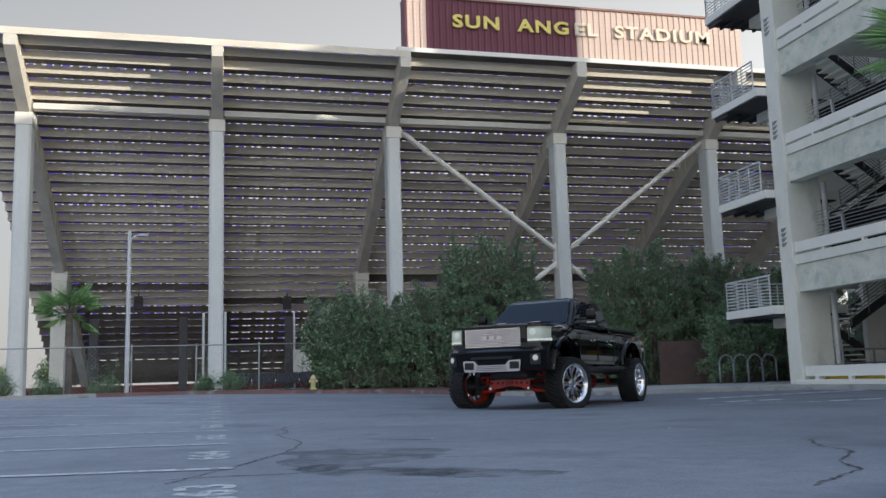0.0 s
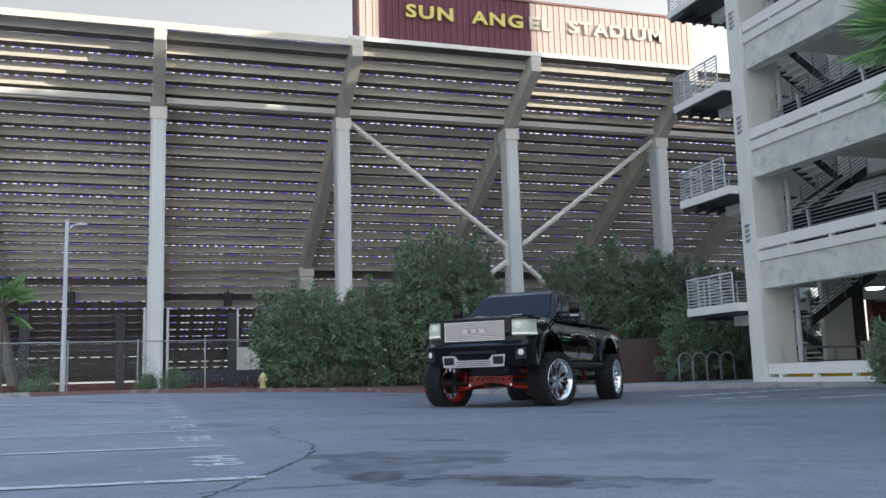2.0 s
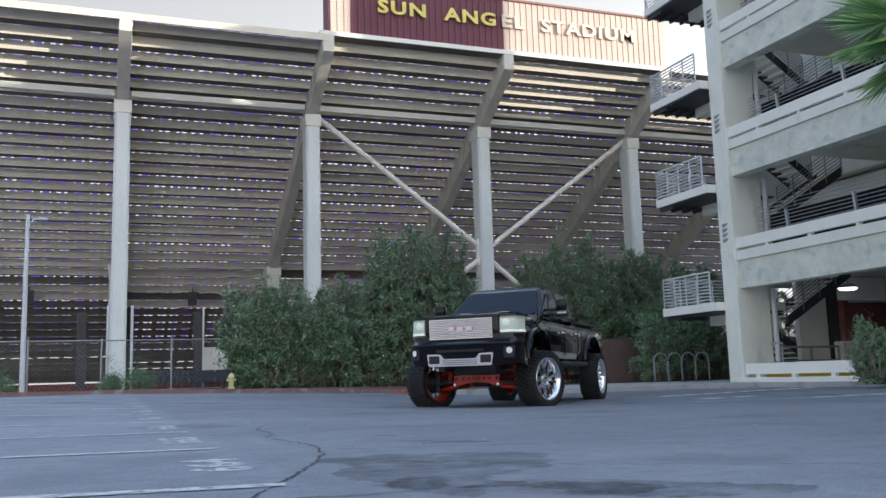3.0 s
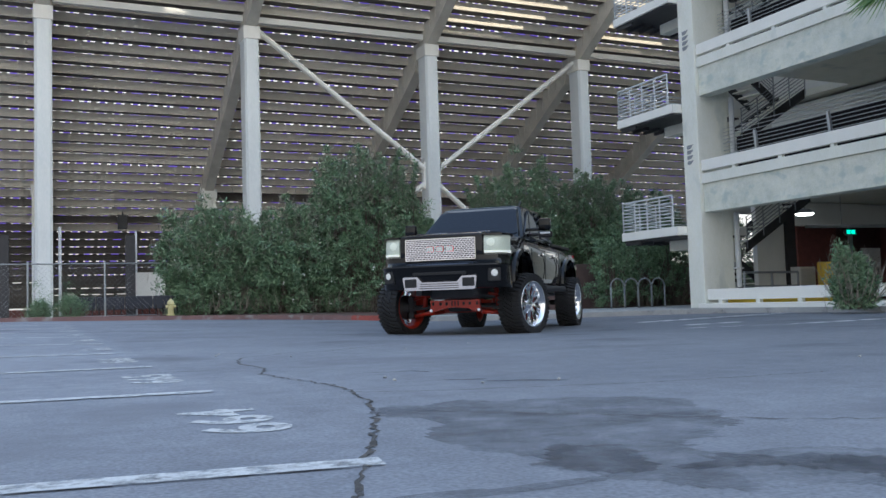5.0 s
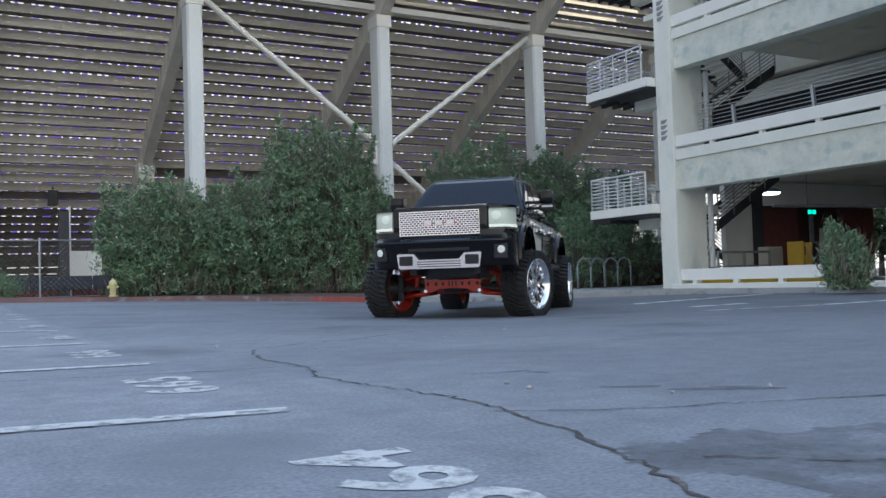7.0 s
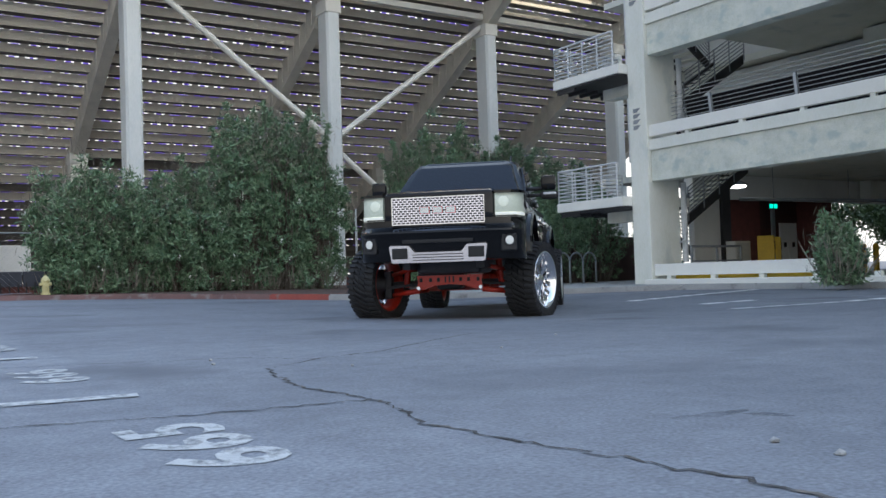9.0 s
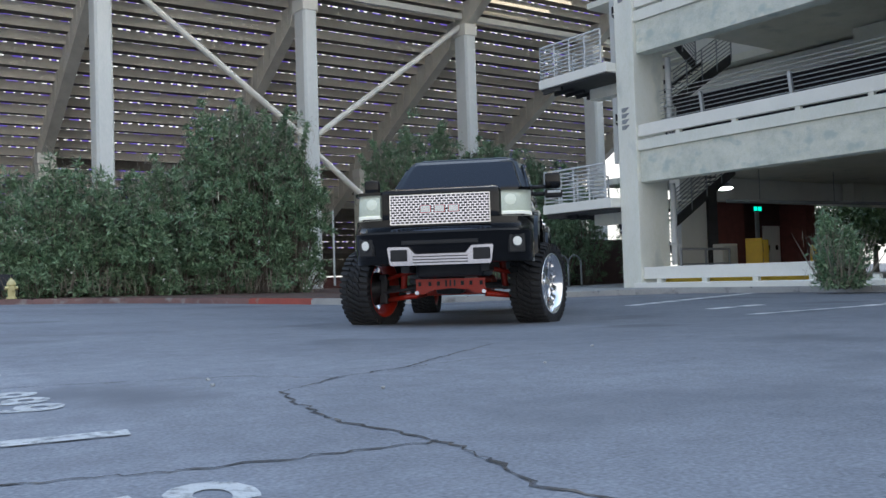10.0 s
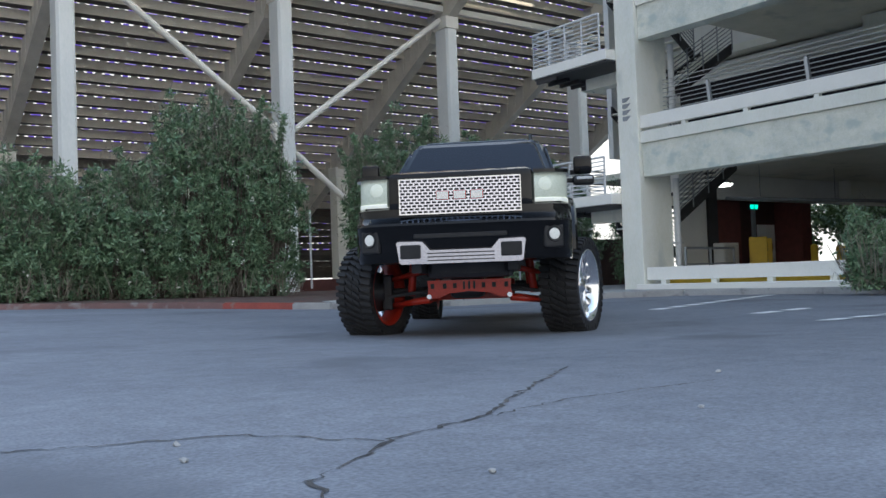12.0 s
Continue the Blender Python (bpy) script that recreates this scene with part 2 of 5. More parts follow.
def ground_z(x, y):
    s, u = x + 17.4, y + 36.0
    k = smooth01(u, 1.0, 9.0)
    dip = -0.035 * math.exp(-((x + 13.0) ** 2 + (y + 29.0) ** 2) / 18.0)
    rise = 0.05 * smooth01(y, -25.0, -19.0) * smooth01(-x, 7.0, 9.5)
    return min(0.17, max(-0.105, k * (-0.0235 * s + 0.00574 * u))) + dip + rise


# ---------------------------------------------------------------- ground
ASPHALT = mat("asphalt_old", (0.292, 0.307, 0.342), (0.208, 0.221, 0.253), 0.80, scale=0.35, fine=70, bump=0.6, grain_amount=0.6, mid=5.0, bump_dist=0.006, stain=((0.172, 0.181, 0.206), 0.55, 0.57))
CRACK = worn(mat("crack_dark", (0.115, 0.108, 0.102), (0.060, 0.056, 0.054), 0.95, scale=5, fine=60, stain=((0.24, 0.21, 0.18), 6, 0.55)), 9, 0.32, 0.52, 0.95)
STAIN = worn(mat("oil_stain", (0.160, 0.167, 0.187), (0.120, 0.127, 0.145), 0.72, scale=1.2, fine=55, bump=0.4), 3.2, 0.36, 0.70, 0.72)

# stalls are paler than the driven lane; shade towards the garage is painted in
n_, l_ = ASPHALT.node_tree.nodes, ASPHALT.node_tree.links
base_in = n_["Principled BSDF"].inputs["Base Color"]
base_out = base_in.links[0].from_socket
ltc, lxyz, lnz = n_.new("ShaderNodeTexCoord"), n_.new("ShaderNodeSeparateXYZ"), n_.new("ShaderNodeTexNoise")
lnz.inputs["Scale"].default_value, lnz.inputs["Detail"].default_value = 0.5, 6
ladd = n_.new("ShaderNodeMath")
ladd.operation = "MULTIPLY_ADD"
ladd.inputs[1].default_value = 0.9
l_.new(ltc.outputs["Object"], lxyz.inputs[0])
l_.new(ltc.outputs["Object"], lnz.inputs["Vector"])
l_.new(lnz.outputs["Fac"], ladd.inputs[0])
l_.new(lxyz.outputs["X"], ladd.inputs[2])
for source, x0, x1, v0, v1 in ((lxyz.outputs["X"], -17.97, -17.88, 1.07, 0.97), (ladd.outputs[0], -17.2, -12.0, 1.02, 0.70)):
    lmap, lmul = n_.new("ShaderNodeMapRange"), n_.new("ShaderNodeMixRGB")
    for key, value in (("From Min", x0), ("From Max", x1), ("To Min", v0), ("To Max", v1)):
        lmap.inputs[key].default_value = value
    lmul.blend_type = "MULTIPLY"
    lmul.inputs["Fac"].default_value = 1.0
    l_.new(source, lmap.inputs["Value"])
    l_.new(base_out, lmul.inputs["Color1"])
    l_.new(lmap.outputs[0], lmul.inputs["Color2"])
    base_out = lmul.outputs[0]
l_.new(base_out, base_in)
STAIN_WET = worn(mat("oil_stain_fresh", (0.085, 0.09, 0.105), (0.06, 0.064, 0.078), 0.6, scale=1.2, fine=55, bump=0.4), 3.2, 0.32, 0.66, 0.70)

bm = bmesh.new()
xs = [-2500, -600, -200, -90, -60] + [-45 + 1.0 * i for i in range(56)] + [14, 20, 40, 90, 250, 700, 2500]
ys = [-2500, -600, -200, -100, -60] + [-50 + 1.0 * i for i in range(45)] + [0, 12, 30, 60, 150, 500, 2500]
grid = [[bm.verts.new((x, y, ground_z(x, y))) for y in ys] for x in xs]
for i in range(len(xs) - 1):
    for j in range(len(ys) - 1):
        bm.faces.new((grid[i][j], grid[i + 1][j], grid[i + 1][j + 1], grid[i][j + 1]))
tagged(link("ground", bm, ASPHALT, smooth=True), "worn bluish grey asphalt of a parking lot", "ground", kind="structure")


def ribbon(name, points, width, lift, material, label, rough=0.0, seed=1, category="road marking"):
    """A flat strip along points, laid on the ground."""
    rng = random.Random(seed)
    bm = bmesh.new()
    pts = [Vector(p) for p in points]
    dense = []
    for a, b in zip(pts, pts[1:]):
        n = max(1, int((b - a).length / (0.04 if rough else 0.4)))
        for i in range(n):
            p = a.lerp(b, i / n)
            if rough:
                p += Vector((rng.gauss(0, rough), rng.gauss(0, rough)))
            dense.append(p)
    dense.append(pts[-1])
    left, right = [], []
    for i, p in enumerate(dense):
        d = (dense[min(i + 1, len(dense) - 1)] - dense[max(i - 1, 0)]).normalized()
        s = Vector((-d.y, d.x)) * width * 0.5
        if rough:
            s *= rng.uniform(0.35, 1.5)
        for side, q in ((left, p + s), (right, p - s)):
            side.append(bm.verts.new((q.x, q.y, ground_z(q.x, q.y) + lift)))
    for i in range(len(dense) - 1):
        bm.faces.new((right[i], right[i + 1], left[i + 1], left[i]))
    return tagged(link(name, bm, material), label, category, kind="structure")


# stall lines and numbers, pitch 2.42 m, open towards the aisle
for i in range(-2, 9):
    y = -37.15 + 2.42 * i
    ribbon("stall_line", [(-18.04, y), (-20.5, y + 0.42), (-23.2, y + 0.95)], 0.115, 0.006, PAINT_LINE, "faded white painted stall line on asphalt")
for i in range(-2, 7):
    y = -35.95 + 2.42 * i
    ob = link("stall_number", letters(str(665 + i), 0.515, 0.0, 1.08, 0.014), PAINT_LINE)
    ob.matrix_basis = Matrix.Translation((-18.18, y - 0.03, ground_z(-18.2, y) + 0.003)) @ pose(0, 0, 0, 0, 0, 90) @ Matrix.Diagonal((0.98, 0.80, 1, 1))
    tagged(ob, "white painted stall number on asphalt", "road marking", kind="structure")
for a, b, w in (((-7.8, -27.2), (-1.9, -25.3), 0.24), ((-9.9, -31.1), (-2.0, -30.6), 0.20), ((-8.4, -29.3), (-6.9, -29.2), 0.20), ((-8.6, -33.9), (-1.9, -33.4), 0.2)):
    a, b = Vector(a), Vector(b)
    n = int((b - a).length / 0.62)
    for i in range(n):
        p0, p1 = a.lerp(b, i / n), a.lerp(b, (i + 0.72) / n)
        ribbon("worn_dash", [tuple(p0), tuple(p1)], w, 0.007, PAINT_DASH, "worn white dash painted on the asphalt")

# cracks
for k, (w, pts) in enumerate((
        (0.017, [(-17.23, -34.12), (-17.36, -34.53), (-17.43, -35.0), (-17.4, -35.59), (-17.55, -36.2), (-17.47, -36.9), (-17.42, -37.4), (-17.53, -38.04), (-17.74, -38.74), (-18.03, -39.44), (-18.4, -40.3)]),
        (0.015, [(-17.23, -34.12), (-16.77, -33.78), (-16.3, -33.62), (-15.6, -33.1), (-14.9, -32.6)]),
        (0.011, [(-16.8, -33.8), (-17.1, -33.35), (-17.7, -33.12), (-18.9, -32.7)]),
        (0.015, [(-17.4, -35.55), (-18.03, -35.45), (-18.6, -35.26), (-19.6, -35.0)]),
        (0.009, [(-16.3, -33.65), (-15.81, -33.55), (-15.0, -33.6)]),
        (0.011, [(-17.52, -37.64), (-17.19, -37.87), (-16.72, -38.05), (-16.13, -38.26), (-15.1, -38.41)]),
        (0.020, [(-13.77, -39.56), (-14.0, -39.6), (-14.33, -40.18), (-14.35, -40.5), (-14.86, -41.06), (-15.0, -41.4), (-15.6, -41.84)]),
        (0.012, [(-17.5, -38.6), (-16.6, -39.6), (-15.2, -40.6)]))):
    ribbon("crack", pts, w, 0.003, CRACK, "jagged dark crack in the asphalt", rough=0.012, seed=10 + k, category="crack")


def blot(x, y, rx, ry, turn, seed):
    rng = random.Random(seed)
    bm = bmesh.new()
    ring = []
    n = 72
    ph = [rng.uniform(0, 6.28) for _ in range(5)]
    for i in range(n):
        a = 2 * math.pi * i / n
        r = 1 + sum(0.26 / (k + 1) * math.sin((k + 2) * a + ph[k]) for k in range(5)) + rng.uniform(-0.03, 0.03)
        u, v = rx * r * math.cos(a), ry * r * math.sin(a)
        px, py = x + u * math.cos(turn) - v * math.sin(turn), y + u * math.sin(turn) + v * math.cos(turn)
        ring.append(bm.verts.new((px, py, ground_z(px, py) + 0.002)))
    c = bm.verts.new((x, y, ground_z(x, y) + 0.002))
    for i in range(n):
        bm.faces.new((c, ring[i], ring[(i + 1) % n]))
    tagged(link("oil_stain", bm, STAIN), "dark dried oil stain on the asphalt", "stain", kind="structure")


def spill(points, lift, seed, material, cell=0.025):
    """A dried runnel: the ground cells within a wandering band of changing width, with a ragged edge."""
    x0, x1 = min(p[0] - p[2] for p in points) - 0.3, max(p[0] + p[2] for p in points) + 0.3
    y0, y1 = min(p[1] - p[2] for p in points) - 0.3, max(p[1] + p[2] for p in points) + 0.3
    nx, ny_ = int((x1 - x0) / cell), int((y1 - y0) / cell)
    gx, gy = np.meshgrid(x0 + cell * (np.arange(nx) + 0.5), y0 + cell * (np.arange(ny_) + 0.5), indexing="ij")
    field = np.full(gx.shape, -9.0)
    for (ax, ay, aw), (bx, by, bw) in zip(points, points[1:]):
        u = np.clip(((gx - ax) * (bx - ax) + (gy - ay) * (by - ay)) / ((bx - ax) ** 2 + (by - ay) ** 2), 0, 1)
        field = np.maximum(field, aw + (bw - aw) * u - np.hypot(gx - ax - (bx - ax) * u, gy - ay - (by - ay) * u))
    bm = bmesh.new()
    corner = {}
    for a in range(nx):
        for b in range(ny_):
            if field[a, b] > -0.2 and field[a, b] + 0.16 * noise.fractal(Vector((gx[a, b] * 2.2, gy[a, b] * 2.2, seed)), 0.9, 2.1, 5) > 0:
                quad = []
                for key in ((a, b), (a + 1, b), (a + 1, b + 1), (a, b + 1)):
                    if key not in corner:
                        px, py = x0 + cell * key[0], y0 + cell * key[1]
                        corner[key] = bm.verts.new((px, py, ground_z(px, py) + lift))
                    quad.append(corner[key])
                bm.faces.new(quad)
    tagged(link("oil_stain", bm, material), "dark dried oil stain on the asphalt", "stain", kind="structure")


spill([(-17.62, -38.62, 0.04), (-17.45, -38.70, 0.26), (-17.22, -38.84, 0.45), (-17.10, -39.05, 0.60), (-17.36, -39.52, 0.38), (-17.50, -39.85, 0.24), (-17.30, -40.10, 0.22), (-17.0, -40.35, 0.26), (-16.7, -40.6, 0.18), (-16.4, -40.8, 0.04)], 0.002, 1, STAIN)
spill([(-17.50, -39.70, 0.03), (-17.60, -39.92, 0.11), (-17.52, -40.08, 0.05), (-17.35, -40.10, 0.06), (-17.20, -40.10, 0.14), (-16.95, -40.35, 0.12), (-16.7, -40.5, 0.02)], 0.0028, 2, STAIN_WET)
for args in ((-18.05, -40.06, 0.34, 0.05, 0.0, 9), (-16.52, -37.72, 0.16, 0.07, -0.6, 3), (-16.83, -36.63, 0.11, 0.05, -0.1, 4), (-16.70, -36.74, 0.07, 0.03, -0.8, 5), (-16.74, -37.45, 0.15, 0.03, -0.6, 6)):
    blot(*args)

# kerb, planting bed and sidewalk
KERB_PATH = [(-60, -13.4), (-35, -13.4), (-22, -13.4), (-14.5, -13.7), (-12.6, -14.8), (-11.6, -16.6), (-10.9, -18.6), (-10.2, -20.3), (-9.4, -21.0), (-7.0, -21.6), (-3.6, -22.2), (-2.1, -23.2), (-1.6, -25.0), (-1.5, -40.0), (-1.5, -70.0)]


def kerb_piece(a, b, material, label):
    bm = bmesh.new()
    a, b = Vector(a), Vector(b)
    d = (b - a).normalized()
    s = Vector((-d.y, d.x)) * 0.16
    lo, hi = [], []
    for p in (a, b, b + s, a + s):
        g = ground_z(p.x, p.y)
        lo.append(bm.verts.new((p.x, p.y, g - 0.05)))
        hi.append(bm.verts.new((p.x, p.y, g + 0.13)))
    for i in range(4):
        j = (i + 1) % 4
        bm.faces.new((lo[i], lo[j], hi[j], hi[i]))
    bm.faces.new(hi)
    bmesh.ops.recalc_face_normals(bm, faces=bm.faces)
    bmesh.ops.bevel(bm, geom=[e for e in bm.edges if all(v in hi for v in e.verts)], offset=0.025, segments=2, affect="EDGES")
    tagged(link("kerb", bm, material), label, "kerb", kind="structure")


for k, (a, b) in enumerate(zip(KERB_PATH, KERB_PATH[1:])):
    red, dull = k == 6, k in (2, 3, 4, 5)
    n = max(1, int((Vector(b) - Vector(a)).length / 3.0))
    for i in range(n):
        p, q = Vector(a).lerp(Vector(b), i / n), Vector(a).lerp(Vector(b), (i + 1) / n)
        kerb_piece(p, q, KERB_RED if red else KERB_FADED if dull else KERB, "red painted concrete kerb, chipped" if red else "concrete kerb with worn off red paint" if dull else "grey concrete kerb")


def sheet(name, outline, lift, material, label, category):
    bm = bmesh.new()
    vs = [bm.verts.new((x, y, ground_z(x, y) + lift)) for x, y in outline]
    bmesh.ops.triangulate(bm, faces=[bm.faces.new(vs)])
    bmesh.ops.subdivide_edges(bm, edges=bm.edges[:], cuts=3, use_grid_fill=True)
    bmesh.ops.recalc_face_normals(bm, faces=bm.faces)
    return tagged(link(name, bm, material), label, category, kind="structure")


inner = [(x + 0.02, y + 0.12) for x, y in KERB_PATH[:9]]
sheet("planting_bed", inner + [(-8.0, -17.5), (-3.5, -14.5), (9.0, -13.0), (12.0, 3.0), (-60.0, 3.0)], 0.11, SOIL, "dark reddish soil and leaf litter under the hedge", "planting bed")
sheet("sidewalk", [(-9.3, -20.8), (-7.0, -21.45), (-3.6, -22.05), (-2.0, -23.1), (-1.45, -25.0), (-1.35, -70.0), (30.0, -70.0), (30.0, -12.9), (9.0, -12.9), (-3.5, -14.4), (-8.0, -17.4)], 0.115, WALK, "light grey concrete sidewalk beside the garage", "sidewalk")

# ---------------------------------------------------------------- grandstand
PITCH = 9.2
COLS = [-27.1, -18.2, -9.25, 0.0, 9.25, 18.45, 27.6]
stand = thing("grandstand", pose(0, 0, 0), "tall concrete stadium grandstand seen from behind and below, open boarded tiers", "grandstand")
TREAD_D, RISE = 0.74, 0.41
Y0, Z0 = -3.95, 16.45
ROWS = 38


def raker_z(y):
    return Z0 - 0.06 - (y - Y0) * RISE / TREAD_D


# column with a capital, and the short rear column with its bearing block
bm = bmesh.new()
prism(bm, [(-0.35, -0.42), (-0.25, -0.52), (0.25, -0.52), (0.35, -0.42), (0.35, 0.42), (0.25, 0.52), (-0.25, 0.52), (-0.35, 0.42)], "z", 0.05, 13.0)
first_col = part("column", bm, COLUMN, stand)
first_col.location = (COLS[0], 0, 0)
# the capital's cream colour stands in for the sun patch on it
first_cap = part("capital", bxm(-0.40, 0.40, -0.56, 0.56, 13.0, 13.62, 0.03), CONCRETE_LIGHT, stand, "concrete capital, cream for a sunlit look")
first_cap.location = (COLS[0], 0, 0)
bm = bmesh.new()
rk = [(Y0 - 0.05, raker_z(Y0) - 0.75), (-0.6, 13.62), (0.6, 13.62), (1.1, raker_z(1.1) - 1.0), (24.5, raker_z(24.5) - 1.0)]
for k in range(ROWS - 1, -1, -1):
    y, z = Y0 + TREAD_D * k, Z0 - RISE * k - 0.036
    rk += [(y + TREAD_D, z), (y, z)]
rk[-1] = (Y0 - 0.05, Z0 - 0.036)
prism(bm, rk, "x", -0.26, 0.26)
first_rk = part("raker", bm, RAKER, stand, "sloping grey concrete raker beam")
first_rk.location = (COLS[0], 0, 0)
bm = bmesh.new()
prism(bm, [(-0.4, -0.4), (0.4, -0.4), (0.4, 0.4), (-0.4, 0.4)], "z", 0.05, 6.80)
first_rear = part("rear_column", bm, CONCRETE, stand)
first_rear.location = (COLS[0], 11.2, 0)
# cream again in place of sunlight on the block
first_block = part("bearing_block", bxm(-0.45, 0.45, -0.45, 0.45, 6.80, 7.35, 0.03), CONCRETE_LIGHT, stand, "concrete bearing block, cream for a sunlit look")
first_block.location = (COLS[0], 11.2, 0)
bm = bmesh.new()
for k in range(ROWS):
    y = Y0 + TREAD_D * k
    for x in (-0.29, 0.262):
        box(bm, x, x + 0.028, y + 0.05, y + 0.13, raker_z(y) - (0.72 if k > 5 else 0.5), Z0 - RISE * k - 0.05)
first_rib = tagged(part("raker_rib", bm, RAKER, stand), kind="stuff")
first_rib.location = (COLS[0], 0, 0)
for x in COLS[1:]:
    again(first_col, pose(x, 0, 0))
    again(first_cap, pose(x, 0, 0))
    again(first_rk, pose(x, 0, 0))
    again(first_rear, pose(x, 11.2, 0))
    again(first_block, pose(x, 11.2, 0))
    again(first_rib, pose(x, 0, 0))

# cross tube between the capitals, and the diagonal braces of one bay
for a, b in zip(COLS, COLS[1:]):
    bm = bxm(0.36, b - a - 0.36, -0.18, 0.12, 13.85, 14.15, 0.02)
    o = part("cross_beam", bm, CONCRETE_LIGHT, stand)
    o.location = (a, -0.15, 0)
for p0, p1 in (((-8.9, 0, 13.6), (-0.35, 0, 7.25)), ((8.9, 0, 13.5), (0.35, 0, 7.2)), ((0.3, 0, 6.5), (3.9, 0, 3.6)), ((-0.3, 0, 6.5), (-8.9, 0, 0.4))):
    part("brace", tbm(p0, p1, 0.14, n=12), CONCRETE_LIGHT, stand, "pale round diagonal brace", smooth=True)
part("gusset", bxm(-0.45, 0.45, -0.1, 0.1, 6.2, 7.6, 0.02), CONCRETE_LIGHT, stand)


# boarded tiers: in each row a riser board with brackets above it, and a tread
def riser_mesh(gap, seed):
    rng = random.Random(seed)
    bm = bmesh.new()
    half = PITCH / 2 - 0.01
    box(bm, -half, half, -0.02, 0.03, -RISE - 0.06, -gap)
    if gap > 0.01:
        n = 11
        for i in range(n + 1):
            x = -half + 2 * half * i / n + rng.uniform(-0.03, 0.03)
            w = half / n * rng.uniform(0.27, 0.42)
            box(bm, max(-half, x - w), min(half, x + w), -0.015, 0.025, -gap - 0.002, 0.0)
    return bm


riser_kinds = []
for i, gap in enumerate((0.098, 0.088, 0.080, 0.070, 0.060, 0.050, 0.0)):
    ob = part("riser_board", riser_mesh(gap, i), RISER, stand)
    riser_kinds.append(ob)
shaded_kinds = []
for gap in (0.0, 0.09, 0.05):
    shaded_kinds.append(part("riser_board", riser_mesh(gap, 20), RISER_SHADED, stand, "riser board with the lower stand's shade in its colour"))
# translucent violet, made up to colour the sky light in the slots
SLOT_TINT = bpy.data.materials.new("violet_slot_tint")
SLOT_TINT.use_nodes = True
_n, _l = SLOT_TINT.node_tree.nodes, SLOT_TINT.node_tree.links
_tr, _mx = _n.new("ShaderNodeBsdfTranslucent"), _n.new("ShaderNodeMixShader")
_n["Principled BSDF"].inputs["Base Color"].default_value = (0.16, 0.09, 0.42, 1)
_tr.inputs["Color"].default_value = (0.60, 0.46, 1.0, 1)
_mx.inputs[0].default_value = 0.85
_l.new(_n["Principled BSDF"].outputs[0], _mx.inputs[1])
_l.new(_tr.outputs[0], _mx.inputs[2])
_l.new(_mx.outputs[0], _n["Material Output"].inputs["Surface"])


def tint_strip_mesh(seed):
    """A row of violet strips on the tread behind the slot, added to tint its light."""
    rng = random.Random(seed)
    bm = bmesh.new()
    n = 11
    for i in range(n):
        x = -PITCH / 2 + PITCH * (i + 0.5) / n + rng.uniform(-0.06, 0.06)
        w = rng.choice((0.07, 0.12, 0.17, 0.22, 0.28))
        box(bm, x - w, x + w, 0.045, 0.062, -0.115, rng.choice((-0.02, 0.0, 0.03, 0.06)))
    return bm


tint_kinds = [tagged(part("seating", tint_strip_mesh(60 + i), SLOT_TINT, stand, "row of translucent violet strips tinting the light through the slot"), kind="stuff") for i in range(4)]
tint_used = set()
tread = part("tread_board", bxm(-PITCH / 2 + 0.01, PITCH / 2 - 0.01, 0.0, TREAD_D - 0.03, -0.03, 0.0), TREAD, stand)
rng = random.Random(5)
used = set()
bays = [((a + b) / 2, (b - a) / PITCH) for a, b in zip(COLS, COLS[1:])] + [(COLS[0] - 1.15, 0.25)]
for bi, (cx, sx) in enumerate(bays):
    for k in range(ROWS):
        y, z = Y0 + TREAD_D * k, Z0 - RISE * k
        if k < 24:
            kind = rng.choice((0, 1, 2, 3, 3, 4, 4, 5) if k > 1 else (4, 5, 6))
        else:
            kind = rng.choice((5, 4, 3, 5))
        m = Matrix.Translation((cx, y + TREAD_D, z)) @ Matrix.Diagonal((sx, 1, 1, 1))
        mt = Matrix.Translation((cx, y, z)) @ Matrix.Diagonal((sx, 1, 1, 1))
        if k < 34:
            si = (k * 3 + bi) % 4
            if si in tint_used:
                again(tint_kinds[si], m)
            else:
                tint_used.add(si)
                tint_kinds[si].matrix_basis = m
        # the darkened boards grow more frequent downwards, imitating deepening shade
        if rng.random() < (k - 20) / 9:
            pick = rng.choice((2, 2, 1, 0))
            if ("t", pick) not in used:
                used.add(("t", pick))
                shaded_kinds[pick].matrix_basis = m
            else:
                again(shaded_kinds[pick], m)
        elif kind not in used:
            used.add(kind)
            riser_kinds[kind].matrix_basis = m
        else:
            again(riser_kinds[kind], m)
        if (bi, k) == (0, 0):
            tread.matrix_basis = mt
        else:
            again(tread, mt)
for k, ob in enumerate(riser_kinds):
    if k not in used:
        bpy.data.objects.remove(ob)
part("fascia", bxm(COLS[0] - 2.4, COLS[2] + 0.2, Y0 - 0.06, Y0 - 0.01, Z0 - 0.30, Z0 + 0.02), RISER, stand, "tan edge board")
part("end_wall", bxm(COLS[0] - 2.45, COLS[0] - 2.3, 24.0, 26.0, 0, 1.2), CONCRETE, stand)

